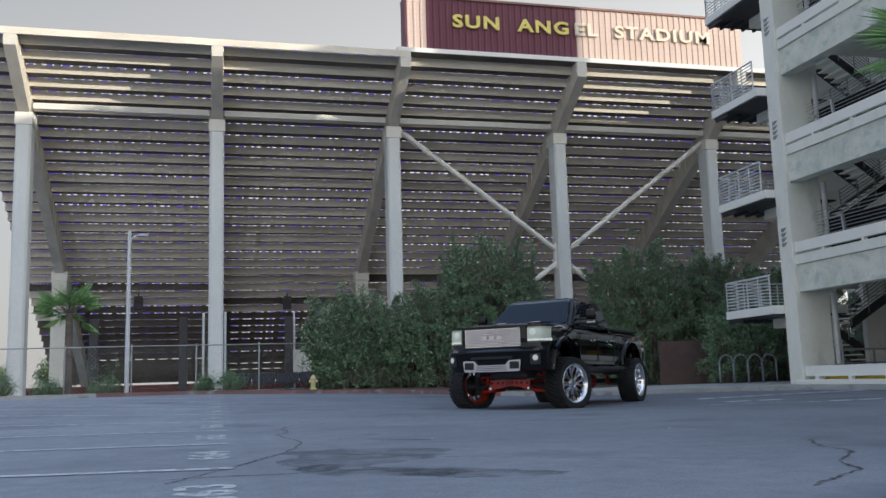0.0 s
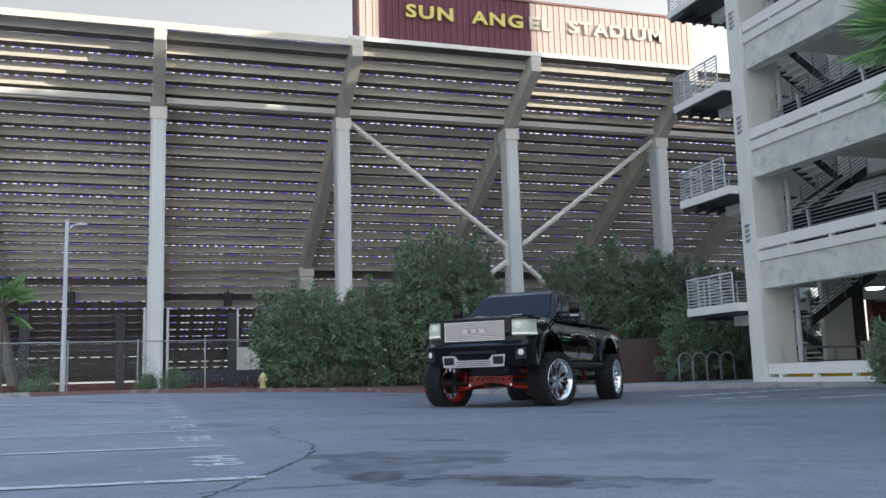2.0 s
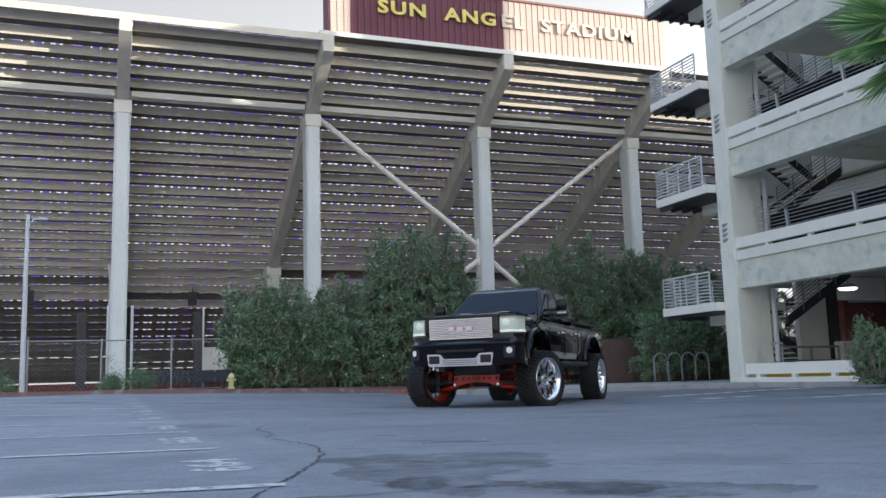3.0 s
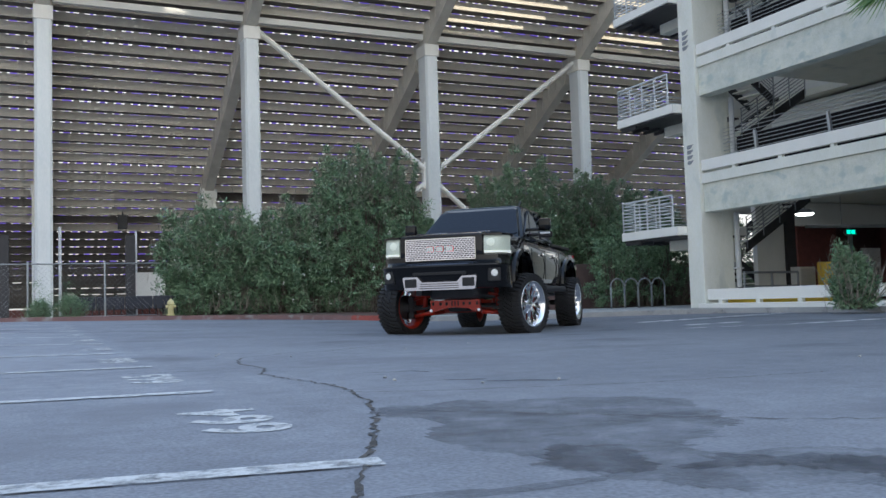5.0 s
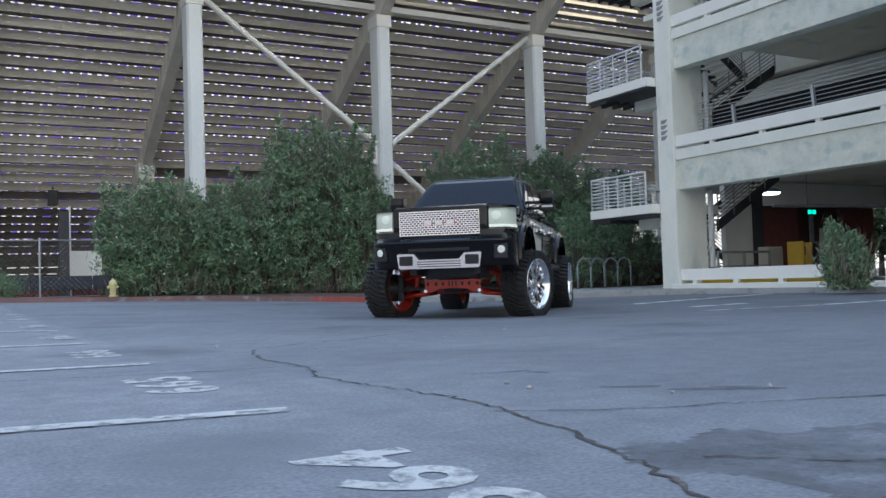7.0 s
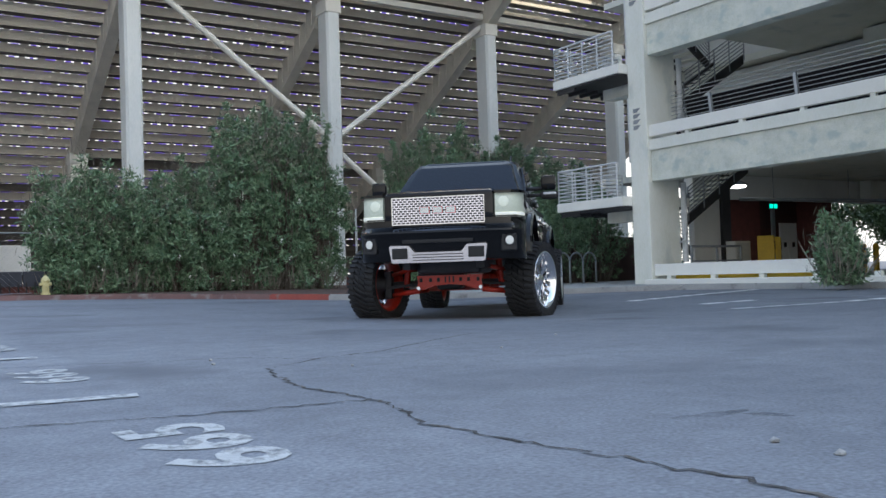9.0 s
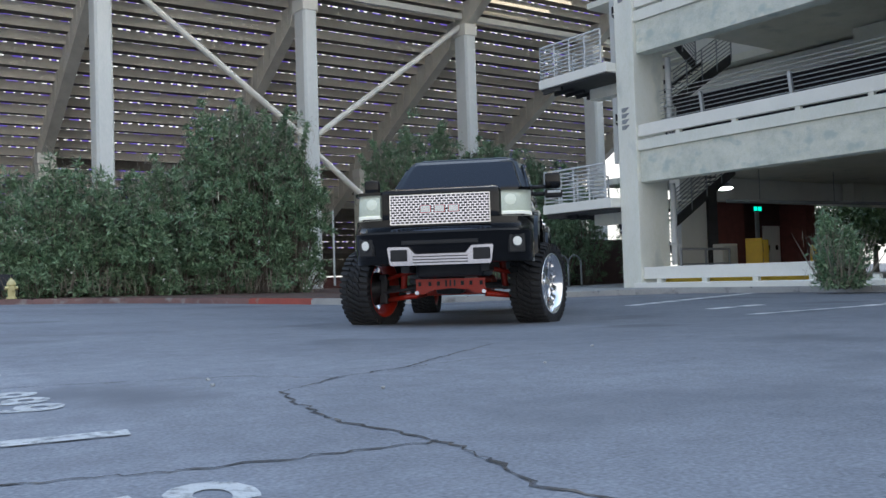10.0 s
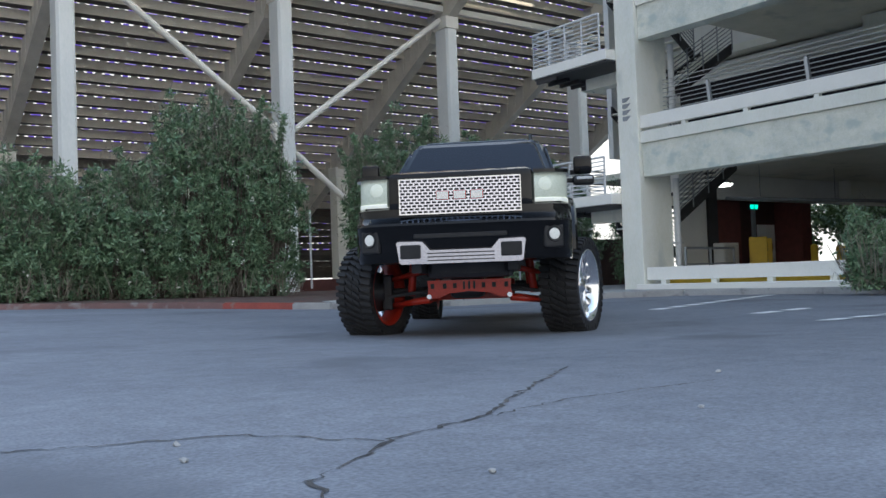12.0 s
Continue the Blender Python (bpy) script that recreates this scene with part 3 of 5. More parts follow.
# sign on the stand's upper edge
sign = thing("stadium_sign", pose(0, 0, 0), "long ribbed maroon stadium sign, gold capitals, sunlight painted pale on half", "sign")
part("sill_beam", bxm(-9.6, 28.0, -3.75, -3.1, 16.46, 16.76, 0.02), CONCRETE_LIGHT, sign, "pale sill beam")
part("core", bxm(-9.0, 9.66, -3.45, -2.5, 16.77, 19.55), CONCRETE_LIGHT, sign)
n = 56
w = 18.75 / n
panel_kinds = {}
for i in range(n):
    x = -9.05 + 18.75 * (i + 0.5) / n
    # left end and right half take the painted sunlit copy
    lit_pale = i < 3 or x > 0.0
    if lit_pale not in panel_kinds:
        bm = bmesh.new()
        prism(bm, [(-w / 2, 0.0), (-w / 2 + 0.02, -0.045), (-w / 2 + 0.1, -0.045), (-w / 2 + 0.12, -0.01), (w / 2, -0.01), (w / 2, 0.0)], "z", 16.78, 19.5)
        panel_kinds[lit_pale] = part("ribbed_panel", bm, SIGN_RED_SUNLIT if lit_pale else SIGN_RED, sign, "pale panel, sunlight put into its colour" if lit_pale else "maroon ribbed panel")
        panel_kinds[lit_pale].location = (x, -3.452, 0)
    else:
        again(panel_kinds[lit_pale], pose(x, -3.452, 0))
part("top_trim", bxm(-9.15, 9.8, -3.56, -2.4, 19.5, 19.62, 0.01), mat("sign_trim", (0.30, 0.16, 0.13), (0.24, 0.13, 0.11), 0.6), sign, "brown top trim")
part("end_panel", bxm(-9.14, -9.06, -3.5, -2.45, 16.78, 19.5), SIGN_RED, sign)
for word, x, paint, lab in (("SUN", -5.45, SIGN_GOLD, "raised gold letters"), ("ANG", -1.82, SIGN_GOLD, "raised gold letters"), ("EL", 0.50, SIGN_GOLD_SUNLIT, "raised letters, painted cream as if sunlit"), ("STADIUM", 4.95, SIGN_GOLD_SUNLIT, "raised letters, painted cream as if sunlit")):
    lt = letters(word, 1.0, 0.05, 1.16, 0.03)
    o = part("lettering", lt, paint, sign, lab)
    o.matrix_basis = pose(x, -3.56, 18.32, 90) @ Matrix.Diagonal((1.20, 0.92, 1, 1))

# low wall under the stand and the rear ground line
tagged(link("low_wall", bxm(-60, 30, 3.0, 3.3, 0.0, 0.62), mat("low_red_wall", (0.16, 0.06, 0.05), (0.11, 0.045, 0.04), 0.9, scale=1, fine=20)), "low dark red block wall under the grandstand", "wall", kind="structure")


# ---------------------------------------------------------------- parking garage
GX, GY = -0.5, -20.72          # south-west corner of the corner column
STOREY = 3.54
garage = thing("parking_garage", pose(0, 0, 0), "multi-storey concrete parking garage with open decks and stair landings", "parking garage")
LEVELS = 5
g_len = 74.0
# corner column, with slotted vents at each landing
part("corner_column", bxm(GX, GX + 1.2, GY, GY + 0.67, -0.1, 19.0, 0.02), CONCRETE, garage)
for k in range(LEVELS):
    zb = 2.87 + STOREY * k
    part("spandrel_beam", bxm(GX + 0.12, GX + 0.55, GY - g_len, GY - 0.002, zb, zb + 0.86, 0.015), CONCRETE_RAW, garage, "stained concrete spandrel beam")
    part("kerb_band", bxm(GX + 0.06, GX + 0.4, GY - g_len, GY - 0.002, zb + 0.865, zb + 1.16, 0.01), CONCRETE, garage)
    part("guard_band", bxm(GX + 0.08, GX + 0.24, GY - g_len, GY - 0.002, zb + 1.25, zb + 1.57, 0.01), CONCRETE_LIGHT, garage, "pale guard panel")
    bm = bmesh.new()
    for i in range(14):
        box(bm, GX + 0.1, GX + 0.22, GY - 1.4 - 1.75 * i, GY - 1.28 - 1.75 * i, zb + 1.16, zb + 1.25)
    tagged(part("guard_spacer_row", bm, CONCRETE, garage), kind="stuff")
    part("deck_slab", bxm(GX + 0.56, 34.0, GY - g_len, GY + 0.3, zb + 0.95, zb + 1.18), CONCRETE, garage)
    part("deck_slab", bxm(6.4, 34.0, GY + 0.31, -12.0, zb + 0.95, zb + 1.18), CONCRETE, garage)
    for i in range(9):
        y = GY - 7.9 - 9.0 * i
        part("deck_beam", bxm(GX + 0.56, 34.0, y, y + 0.5, zb + 0.25, zb + 0.945), CONCRETE, garage)
    vent = bmesh.new()
    for i in range(4):
        prism(vent, [(GY + 0.36, zb + 1.50 + 0.16 * i), (GY + 0.48, zb + 1.50 + 0.16 * i), (GY + 0.48, zb + 1.61 + 0.16 * i), (GY + 0.22, zb + 1.61 + 0.16 * i)], "x", GX - 0.02, GX + 0.03)
    tagged(part("vent_slot_row", vent, STEEL_GREY, garage, "grey stepped slots"), kind="stuff")
    # inclined inner ramp wall behind the deck, pale
    wall = bmesh.new()
    prism(wall, [(GY + 4.6, zb + 1.19), (GY - 60, zb + 1.19), (GY - 60, zb + 4.4), (GY + 4.6, zb + 4.4)], "x", 6.9, 7.1)
    part("ramp_wall", wall, PLASTER, garage, "pale inner ramp wall")
    wall = bmesh.new()
    prism(wall, [(GY - 2.6, zb + 3.2), (GY - 16, zb + 3.9), (GY - 16, zb + 4.42), (GY - 2.6, zb + 4.42)], "x", 5.9, 6.2)
    part("ramp_edge", wall, CONCRETE, garage, "inclined concrete ramp edge")
for i in range(1, 9):
    part("column", bxm(GX + 0.1, GX + 0.8, GY - 9.0 * i, GY - 9.0 * i + 0.6, -0.1, 19.0, 0.02), CONCRETE, garage)
# inner wall added to stop low sun passing through the open decks
part("core_wall", bxm(17.6, 17.9, GY - g_len, -17.5, 4.1, 19.0), PLASTER, garage)
part("roof_parapet", bxm(GX, 34.0, GY - g_len, GY + 0.5, 19.0, 19.4), CONCRETE, garage)
# unseen mass added to block low sun from the lower stand
part("east_block", bxm(34.2, 64.0, GY - g_len, -12.0, -0.1, 19.0), CONCRETE, garage)
# unseen tower, added only to cast a shadow across the sign
part("stair_tower", bxm(20.4, 22.9, GY - 5.0, GY - 0.5, 19.4, 28.0), CONCRETE, garage)
# ground floor guard wall on a plinth
part("plinth", bxm(GX - 0.2, GX + 0.5, GY - g_len, GY + 0.1, -0.1, 0.14, 0.02), CONCRETE_LIGHT, garage)
part("ground_guard", bxm(GX + 0.08, GX + 0.24, GY - 6.1, GY - 0.02, 0.24, 0.56, 0.01), CONCRETE_LIGHT, garage, "pale guard panel")
bm = bmesh.new()
for i in range(5):
    box(bm, GX + 0.1, GX + 0.22, GY - 0.6 - 1.5 * i, GY - 0.45 - 1.5 * i, 0.14, 0.24)
tagged(part("guard_foot_row", bm, CONCRETE, garage), kind="stuff")
part("yellow_stop", bxm(GX + 0.5, GX + 0.62, GY - 5.0, GY - 0.4, 0.141, 0.27, 0.01), YELLOW, garage, "yellow painted wheel stop")
# white downpipe with its bracket
for k in range(LEVELS):
    pipe = bmesh.new()
    zb = 2.87 + STOREY * (k - 1) + 1.59 if k else 0.6
    tube(pipe, (GX + 1.27, GY - 0.1, zb), (GX + 1.27, GY - 0.1, 2.87 + STOREY * k), 0.085, n=12)
    box(pipe, GX + 1.1, GX + 1.42, GY - 0.16, GY - 0.04, zb + 0.55, zb + 0.6)
    part("downpipe", pipe, STEEL_WHITE, garage, "white downpipe", smooth=True)

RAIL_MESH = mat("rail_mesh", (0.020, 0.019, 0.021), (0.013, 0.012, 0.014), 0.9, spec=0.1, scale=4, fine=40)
# cable rails and slanting posts on the decks
for k in range(1, LEVELS):
    zb = 2.87 + STOREY * (k - 1) + 1.57
    for j in range(9):
        z = zb + 0.10 + 0.11 * j
        part("rail_cable", tbm((GX + 0.9, GY - 0.1, z), (GX + 0.9, GY - 14.0, z), 0.012, n=5), GALV, garage, "thin galvanised rail cable")
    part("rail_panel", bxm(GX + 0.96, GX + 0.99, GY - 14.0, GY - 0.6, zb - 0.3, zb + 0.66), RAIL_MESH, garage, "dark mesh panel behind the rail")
    for j in range(5):
        y = GY - 1.9 - 2.6 * j
        bm = bmesh.new()
        prism(bm, [(y, zb - 0.25), (y + 0.07, zb - 0.25), (y + 0.16, zb + 0.60), (y + 0.12, zb + 0.64), (y + 0.08, zb + 0.60)], "x", GX + 0.5, GX + 0.58)
        part("rail_post", bm, GALV, garage, "galvanised rail post")

# stair landings with white railings, north of the corner column
LX0, LX1, LY0, LY1 = -0.85, 1.9, -20.04, -17.2


def railing(bm, p0, p1, height, bars, post_gap, r=0.02):
    p0, p1 = Vector(p0), Vector(p1)
    n = max(1, round((p1 - p0).length / post_gap))
    up = Vector((0, 0, 1))
    for i in range(n + 1):
        p = p0.lerp(p1, i / n)
        tube(bm, p, p + up * height, r * 1.25, n=6)
    for j in range(bars):
        h = height * (0.10 + 0.90 * j / (bars - 1))
        tube(bm, p0 + up * h, p1 + up * h, r * (1.3 if j == bars - 1 else 0.8), n=6)


for zl in (2.24, 6.02, 9.48, 13.0):
    part("landing", bxm(LX0, LX1, LY0, LY1, zl, zl + 0.27, 0.015), CONCRETE_LIGHT, garage, "pale concrete stair landing")
    # thin dark sheet and ribs added below the slab to imitate its shade
    part("landing_soffit", bxm(LX0 + 0.06, LX1 - 0.05, LY0 + 0.05, LY1 - 0.06, zl - 0.05, zl - 0.003), STEEL_DARK, garage, "dark ribbed sheet imitating shade under the landing")
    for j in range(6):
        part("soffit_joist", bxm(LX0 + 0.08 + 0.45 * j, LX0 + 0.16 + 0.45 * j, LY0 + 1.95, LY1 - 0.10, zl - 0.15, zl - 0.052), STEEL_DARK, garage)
    part("landing_beam", bxm(0.35, 0.75, LY0, LY0 + 1.9, zl - 0.38, zl - 0.053, 0.01), CONCRETE, garage)
    for a, b in (((LX0 + 0.05, LY0 + 0.25, zl + 0.27), (LX0 + 0.05, LY1 - 0.05, zl + 0.27)), ((LX0 + 0.05, LY1 - 0.05, zl + 0.27), (LX1, LY1 - 0.05, zl + 0.27))):
        a, b = Vector(a), Vector(b)
        n = 5
        for i in range(n):
            q0 = a.lerp(b, i / (n - 1))
            part("railing_post", tbm(q0, q0 + Vector((0, 0, 0.98)), 0.026, n=8), STEEL_WHITE, garage, "white railing post")
        for j in range(9):
            h = Vector((0, 0, 0.98 * (0.10 + 0.90 * j / 8)))
            part("railing_bar", tbm(a + h, b + h, 0.03 if j == 8 else 0.017, n=6), STEEL_WHITE, garage, "white railing bar")
part("landing_column", bxm(1.6, 1.9, LY0 + 0.5, LY0 + 0.8, -0.1, 13.0, 0.02), CONCRETE, garage)

# stair flights inside, with dark stringers, treads and railings
for k in range(4):
    zb = 0.1 + STOREY * k
    for (xa, xb, ya, z0, z1) in ((2.3, 5.2, -19.6, zb + 1.75, zb + 3.45), (5.2, 2.6, -18.2, zb, zb + 1.75)):
        bm = bmesh.new()
        for y in (ya, ya + 1.15):
            prism(bm, [(xa, z0 - 0.12), (xb, z1 - 0.12), (xb, z1 + 0.2), (xa, z0 + 0.2)], "y", y, y + 0.06)
        part("stringer", bm, STEEL_DARK, garage, "dark steel stair stringer")
        bm = bmesh.new()
        for i in range(10):
            u = (i + 0.5) / 10
            x = xa + (xb - xa) * u
            box(bm, x - 0.16, x + 0.16, ya + 0.06, ya + 1.15, z0 + (z1 - z0) * u, z0 + (z1 - z0) * u + 0.045)
        tagged(part("stair_tread_flight", bm, CONCRETE, garage), kind="stuff")
        bm = bmesh.new()
        for j in range(7):
            h = 0.3 + 0.12 * j
            tube(bm, (xa, ya - 0.02, z0 + h), (xb, ya - 0.02, z1 + h), 0.016, n=5)
        for i in range(5):
            u = i / 4
            x, z = xa + (xb - xa) * u, z0 + (z1 - z0) * u
            tube(bm, (x, ya - 0.02, z), (x, ya - 0.02, z + 1.05), 0.022, n=5)
        part("stair_railing", bm, STEEL_GREY, garage, "grey stair railing")["kind"] = "stuff"

part("stair_back_wall", bxm(3.3, 33.9, -16.4, -16.2, 4.1, 19.0), PLASTER, garage, "pale stairwell wall")
# ground floor interior
part("stair_wall", bxm(3.7, 4.95, -18.6, -18.4, 0.0, 3.78), PLASTER, garage, "white stair wall")
part("dark_post", bxm(4.97, 5.38, -18.7, -18.35, 0.0, 3.78), STEEL_DARK, garage, "dark steel post")
rail = bmesh.new()
railing(rail, (0.75, -21.05, 0.1), (3.3, -20.7, 0.1), 0.93, 3, 1.2, 0.03)
part("floor_railing", rail, STEEL_GREY, garage, "grey pipe railing")
part("soffit_beam", bxm(6.0, 34.0, -16.6, -16.2, 2.92, 3.785), PLASTER, garage, "white ceiling beam")
part("drop_beam", bxm(16.0, 34.0, -17.2, -16.7, 2.85, 3.785), CONCRETE, garage)

lobby = thing("elevator_lobby", pose(0, 0, 0), "dark red brick elevator lobby inside the garage", "lobby")
part("front_wall", bxm(8.3, 10.4, -16.0, -15.7, 0.0, 3.75), BRICK, lobby)
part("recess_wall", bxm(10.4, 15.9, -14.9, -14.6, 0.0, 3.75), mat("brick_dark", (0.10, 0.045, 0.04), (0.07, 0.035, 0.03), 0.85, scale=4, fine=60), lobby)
part("end_pier", bxm(14.25, 14.9, -16.1, -14.6, 0.0, 3.5), BRICK, lobby)
for x in (13.0, 13.56):
    d = part("door_leaf", bxm(x, x + 0.54, -14.98, -14.91, 0.05, 2.15, 0.01), PLASTER, lobby, "pale grey door leaf")
    part("door_window", bxm(x + 0.2, x + 0.36, -15.0, -14.985, 1.15, 1.35), BLACK, d)
ex = thing("exit_sign", pose(11.05, -16.1, 2.72), "lit green exit sign hanging from the ceiling", "sign")
part("housing", bxm(-0.28, 0.28, -0.05, 0.05, -0.12, 0.12, 0.01), STEEL_DARK, ex)
for x in (-0.13, 0.13):
    part("lit_face", bxm(x - 0.1, x + 0.1, -0.062, -0.051, -0.08, 0.08), glow("exit_green", (0.03, 0.7, 0.4), 0.6), ex)
part("stem", bxm(-0.09, 0.09, -0.04, 0.04, -1.2, -0.12), STEEL_GREY, ex)
for x, y, w, h, lab in ((4.62, -20.6, 0.62, 1.35, "yellow parking pay machine with a dark screen"), (5.62, -20.1, 0.5, 1.33, "yellow ticket machine cabinet")):
    pm = thing("pay_machine", pose(x, y, 0, 0, 0, 35), lab, "pay machine", "pay machines")
    part("cabinet", bxm(0, w, -0.25, 0.25, 0.0, h, 0.03), YELLOW, pm)
    part("screen", bxm(0.12, w - 0.12, -0.262, -0.252, h * 0.68, h * 0.88), BLACK, pm)
    part("slot_panel", bxm(0.14, w - 0.2, -0.26, -0.252, h * 0.35, h * 0.55), STEEL_GREY, pm)
ug = thing("utility_box", pose(5.0, -18.95, 0), "pale grey utility cabinet beside the stair", "cabinet")
part("cabinet", bxm(0, 0.75, -0.2, 0.2, 0.0, 1.25, 0.02), PLASTER, ug)
part("cabinet_door", bxm(0.05, 0.70, -0.215, -0.202, 0.08, 1.18, 0.004), STEEL_WHITE, ug)
for x, y in ((10.2, -19.0), (14.6, -17.4), (15.6, -17.0), (16.8, -16.8)):
    bo = thing("bollard", pose(x, y, 0), "yellow painted steel bollard on the garage floor", "bollard", "bollards in the garage")
    b2 = bmesh.new()
    lathe(b2, [(0.12, 0.0), (0.12, 1.1), (0.10, 1.16), (0.05, 1.19), (0.001, 1.2)], 16, "z")
    part("post", b2, YELLOW, bo, smooth=True)
# ceiling lamps
LAMP = glow("lamp_lens", (1.0, 0.95, 0.82), 2.2)
for x, y in ((6.5, -18.1), (9.0, -24.5)):
    lp = thing("ceiling_lamp", pose(x, y, 3.23), "round garage ceiling lamp, lit", "lamp", "garage ceiling lamps")
    b2 = bmesh.new()
    lathe(b2, [(0.001, 0.14), (0.16, 0.13), (0.34, 0.02), (0.36, -0.03), (0.33, -0.03)], 20, "z")
    part("lamp_housing", b2, STEEL_GREY, lp, smooth=True)
    b2 = bmesh.new()
    lathe(b2, [(0.33, -0.03), (0.28, -0.10), (0.001, -0.13)], 20, "z")
    part("lens", b2, LAMP, lp, smooth=True)
    part("stem", tbm((0, 0, 0.14), (0, 0, 0.59), 0.02), STEEL_GREY, lp)
pp = thing("ceiling_pipe", pose(0, 0, 0), "grey sprinkler pipe hung under the garage ceiling", "pipe")
b2 = bmesh.new()
tube(b2, (6.0, -18.6, 2.68), (30.0, -22.0, 2.68), 0.06)
part("main_pipe", b2, STEEL_GREY, pp, smooth=True)
for i in range(6):
    x = 7.5 + 3.6 * i
    part("hanger", tbm((x, -18.6 - 3.4 * (x - 6) / 24, 2.7), (x, -18.6 - 3.4 * (x - 6) / 24, 3.79), 0.012, n=6), STEEL_GREY, pp)
lot = thing("lot_sign", pose(1.45, -19.72, 0.60), "small white parking lot sign on the landing column", "sign")
part("plate", bxm(-0.02, 0.33, -0.02, 0.0, 0.0, 0.80, 0.004), STEEL_WHITE, lot)
for z, half in ((0.62, 0.06), (0.42, 0.10), (0.22, 0.08)):
    part("text_bar", bxm(0.155 - half, 0.155 + half, -0.025, -0.021, z - 0.05, z + 0.05), STEEL_DARK, lot, "dark bar of writing")
# bicycle racks on the sidewalk by the garage
for i in range(4):
    rk_ = thing("bicycle_rack", pose(-0.6 + 0.62 * i, -16.1 + 0.05 * i, 0.01), "grey steel hoop bicycle rack", "bicycle rack", "bicycle racks")
    b2 = bmesh.new()
    pts = [(0, 0, 0)] + [(0.28 - 0.28 * math.cos(a), 0, 0.75 + 0.28 * math.sin(a)) for a in (math.pi * j / 8 for j in range(9))] + [(0.56, 0, 0)]
    for a, b in zip(pts, pts[1:]):
        tube(b2, a, b, 0.028, n=8)
    part("hoop", b2, STEEL_GREY, rk_, smooth=True)
tagged(link("garage_back_wall", bxm(-1.2, 9.0, -12.9, -12.7, 0.0, 1.7), mat("dark_wall", (0.16, 0.11, 0.10), (0.12, 0.085, 0.08), 0.9)), "dark brown block wall behind the racks", "wall", kind="structure")


# ---------------------------------------------------------------- pickup truck (x across, y towards the tail, z up; nose at y = 0)
CAR_BLACK = mat("car_paint_black", (0.006, 0.006, 0.007), (0.005, 0.005, 0.006), 0.06, scale=1, fine=200, bump=0)
CAR_BLACK.node_tree.nodes["Principled BSDF"].inputs["Coat Weight"].default_value = 0.55
CAR_BLACK.node_tree.nodes["Principled BSDF"].inputs["Specular IOR Level"].default_value = 0.12
CAR_BLACK.node_tree.nodes["Principled BSDF"].inputs["Coat Roughness"].default_value = 0.03
CHROME = mat("chrome", (0.93, 0.93, 0.94), (0.88, 0.88, 0.90), 0.14, metal=1.0, scale=3, fine=60, bump=0)
CHROME_DULL = mat("satin_chrome", (0.62, 0.63, 0.66), (0.55, 0.56, 0.6), 0.22, metal=1.0, scale=3, fine=60, bump=0)
TINT = glass_mat("tinted_glass", (0.012, 0.014, 0.022), 0.02, 0.0)
TINT.node_tree.nodes["Principled BSDF"].inputs["Specular IOR Level"].default_value = 0.22
RUBBER = mat("tyre_rubber", (0.030, 0.030, 0.032), (0.020, 0.020, 0.022), 0.75, scale=5, fine=60, bump=0.3)
RED_PAINT = mat("red_powder_coat", (0.50, 0.030, 0.012), (0.38, 0.022, 0.010), 0.28, scale=2, fine=60, bump=0.03)
PLASTIC = mat("black_plastic", (0.022, 0.022, 0.024), (0.016, 0.016, 0.018), 0.55, scale=4, fine=80, bump=0.1)
LAMP_GLOW = glow("headlamp_glow", (1.0, 0.99, 0.86), 0.12)
FOG_GLOW = glow("fog_lamp_glow", (0.66, 0.66, 0.62), 0.10)
REFLECTOR = glow("headlamp_lens", (0.60, 0.64, 0.53), 0.05)
PROJECTOR = glow("projector_glow", (0.76, 0.79, 0.66), 0.08)
REFLECTOR.node_tree.nodes["Principled BSDF"].inputs["Coat Weight"].default_value = 0.3

truck = thing("pickup_truck", pose(-13.205, -29.565, -0.14, 0, 0, -43.2), "lifted glossy black crew cab pickup, chrome wheels, red suspension", "truck")
FRONT_AX, REAR_AX = 0.98, 4.86
TYRE_R = 0.489


def lerp_table(table, v):
    for (a, p), (b, q) in zip(table, table[1:]):
        if v <= b:
            u = smooth01(v, a, b)
            return p + (q - p) * u
    return table[-1][1]


W_T = [(0.0, 0.86), (0.10, 0.93), (0.35, 0.985), (1.0, 1.0), (1.7, 0.985), (4.0, 0.985), (4.8, 1.005), (5.7, 0.985), (6.05, 0.96)]
TOP_T = [(0.0, 1.50), (0.06, 1.53), (0.5, 1.575), (1.45, 1.62), (1.7, 1.60), (3.95, 1.56), (4.05, 1.54), (6.05, 1.53)]


def belly(y):
    z = 0.80 if 0.3 < y < 5.6 else 0.86
    for c in (FRONT_AX, REAR_AX):
        d = abs(y - c)
        if d < 0.60:
            z = max(z, 0.80 + 0.45 * math.sqrt(max(0.0, 1 - (d / 0.60) ** 2)) ** 0.8)
    return z


def body_section(y):
    w, t, b = lerp_table(W_T, y), lerp_table(TOP_T, y), belly(y)
    side = [(0.0, t), (0.40 * w, t), (0.62 * w, t - 0.005), (0.80 * w, t - 0.03), (0.90 * w, t - 0.085), (0.955 * w, t - 0.17),
            (0.985 * w, max(b + 0.10, t - 0.30)), (w, max(b + 0.06, 1.13)), (0.995 * w, max(b + 0.03, 0.98)), (0.975 * w, b), (0.86 * w, b - 0.005)]
    return side


bm = bmesh.new()
rings = []
ny = 122
for i in range(ny):
    y = 0.07 + 5.98 * i / (ny - 1)
    s = body_section(y)
    pts = [(-x, z) for x, z in reversed(s[1:])] + s
    rings.append([bm.verts.new((x, y, z)) for x, z in pts])
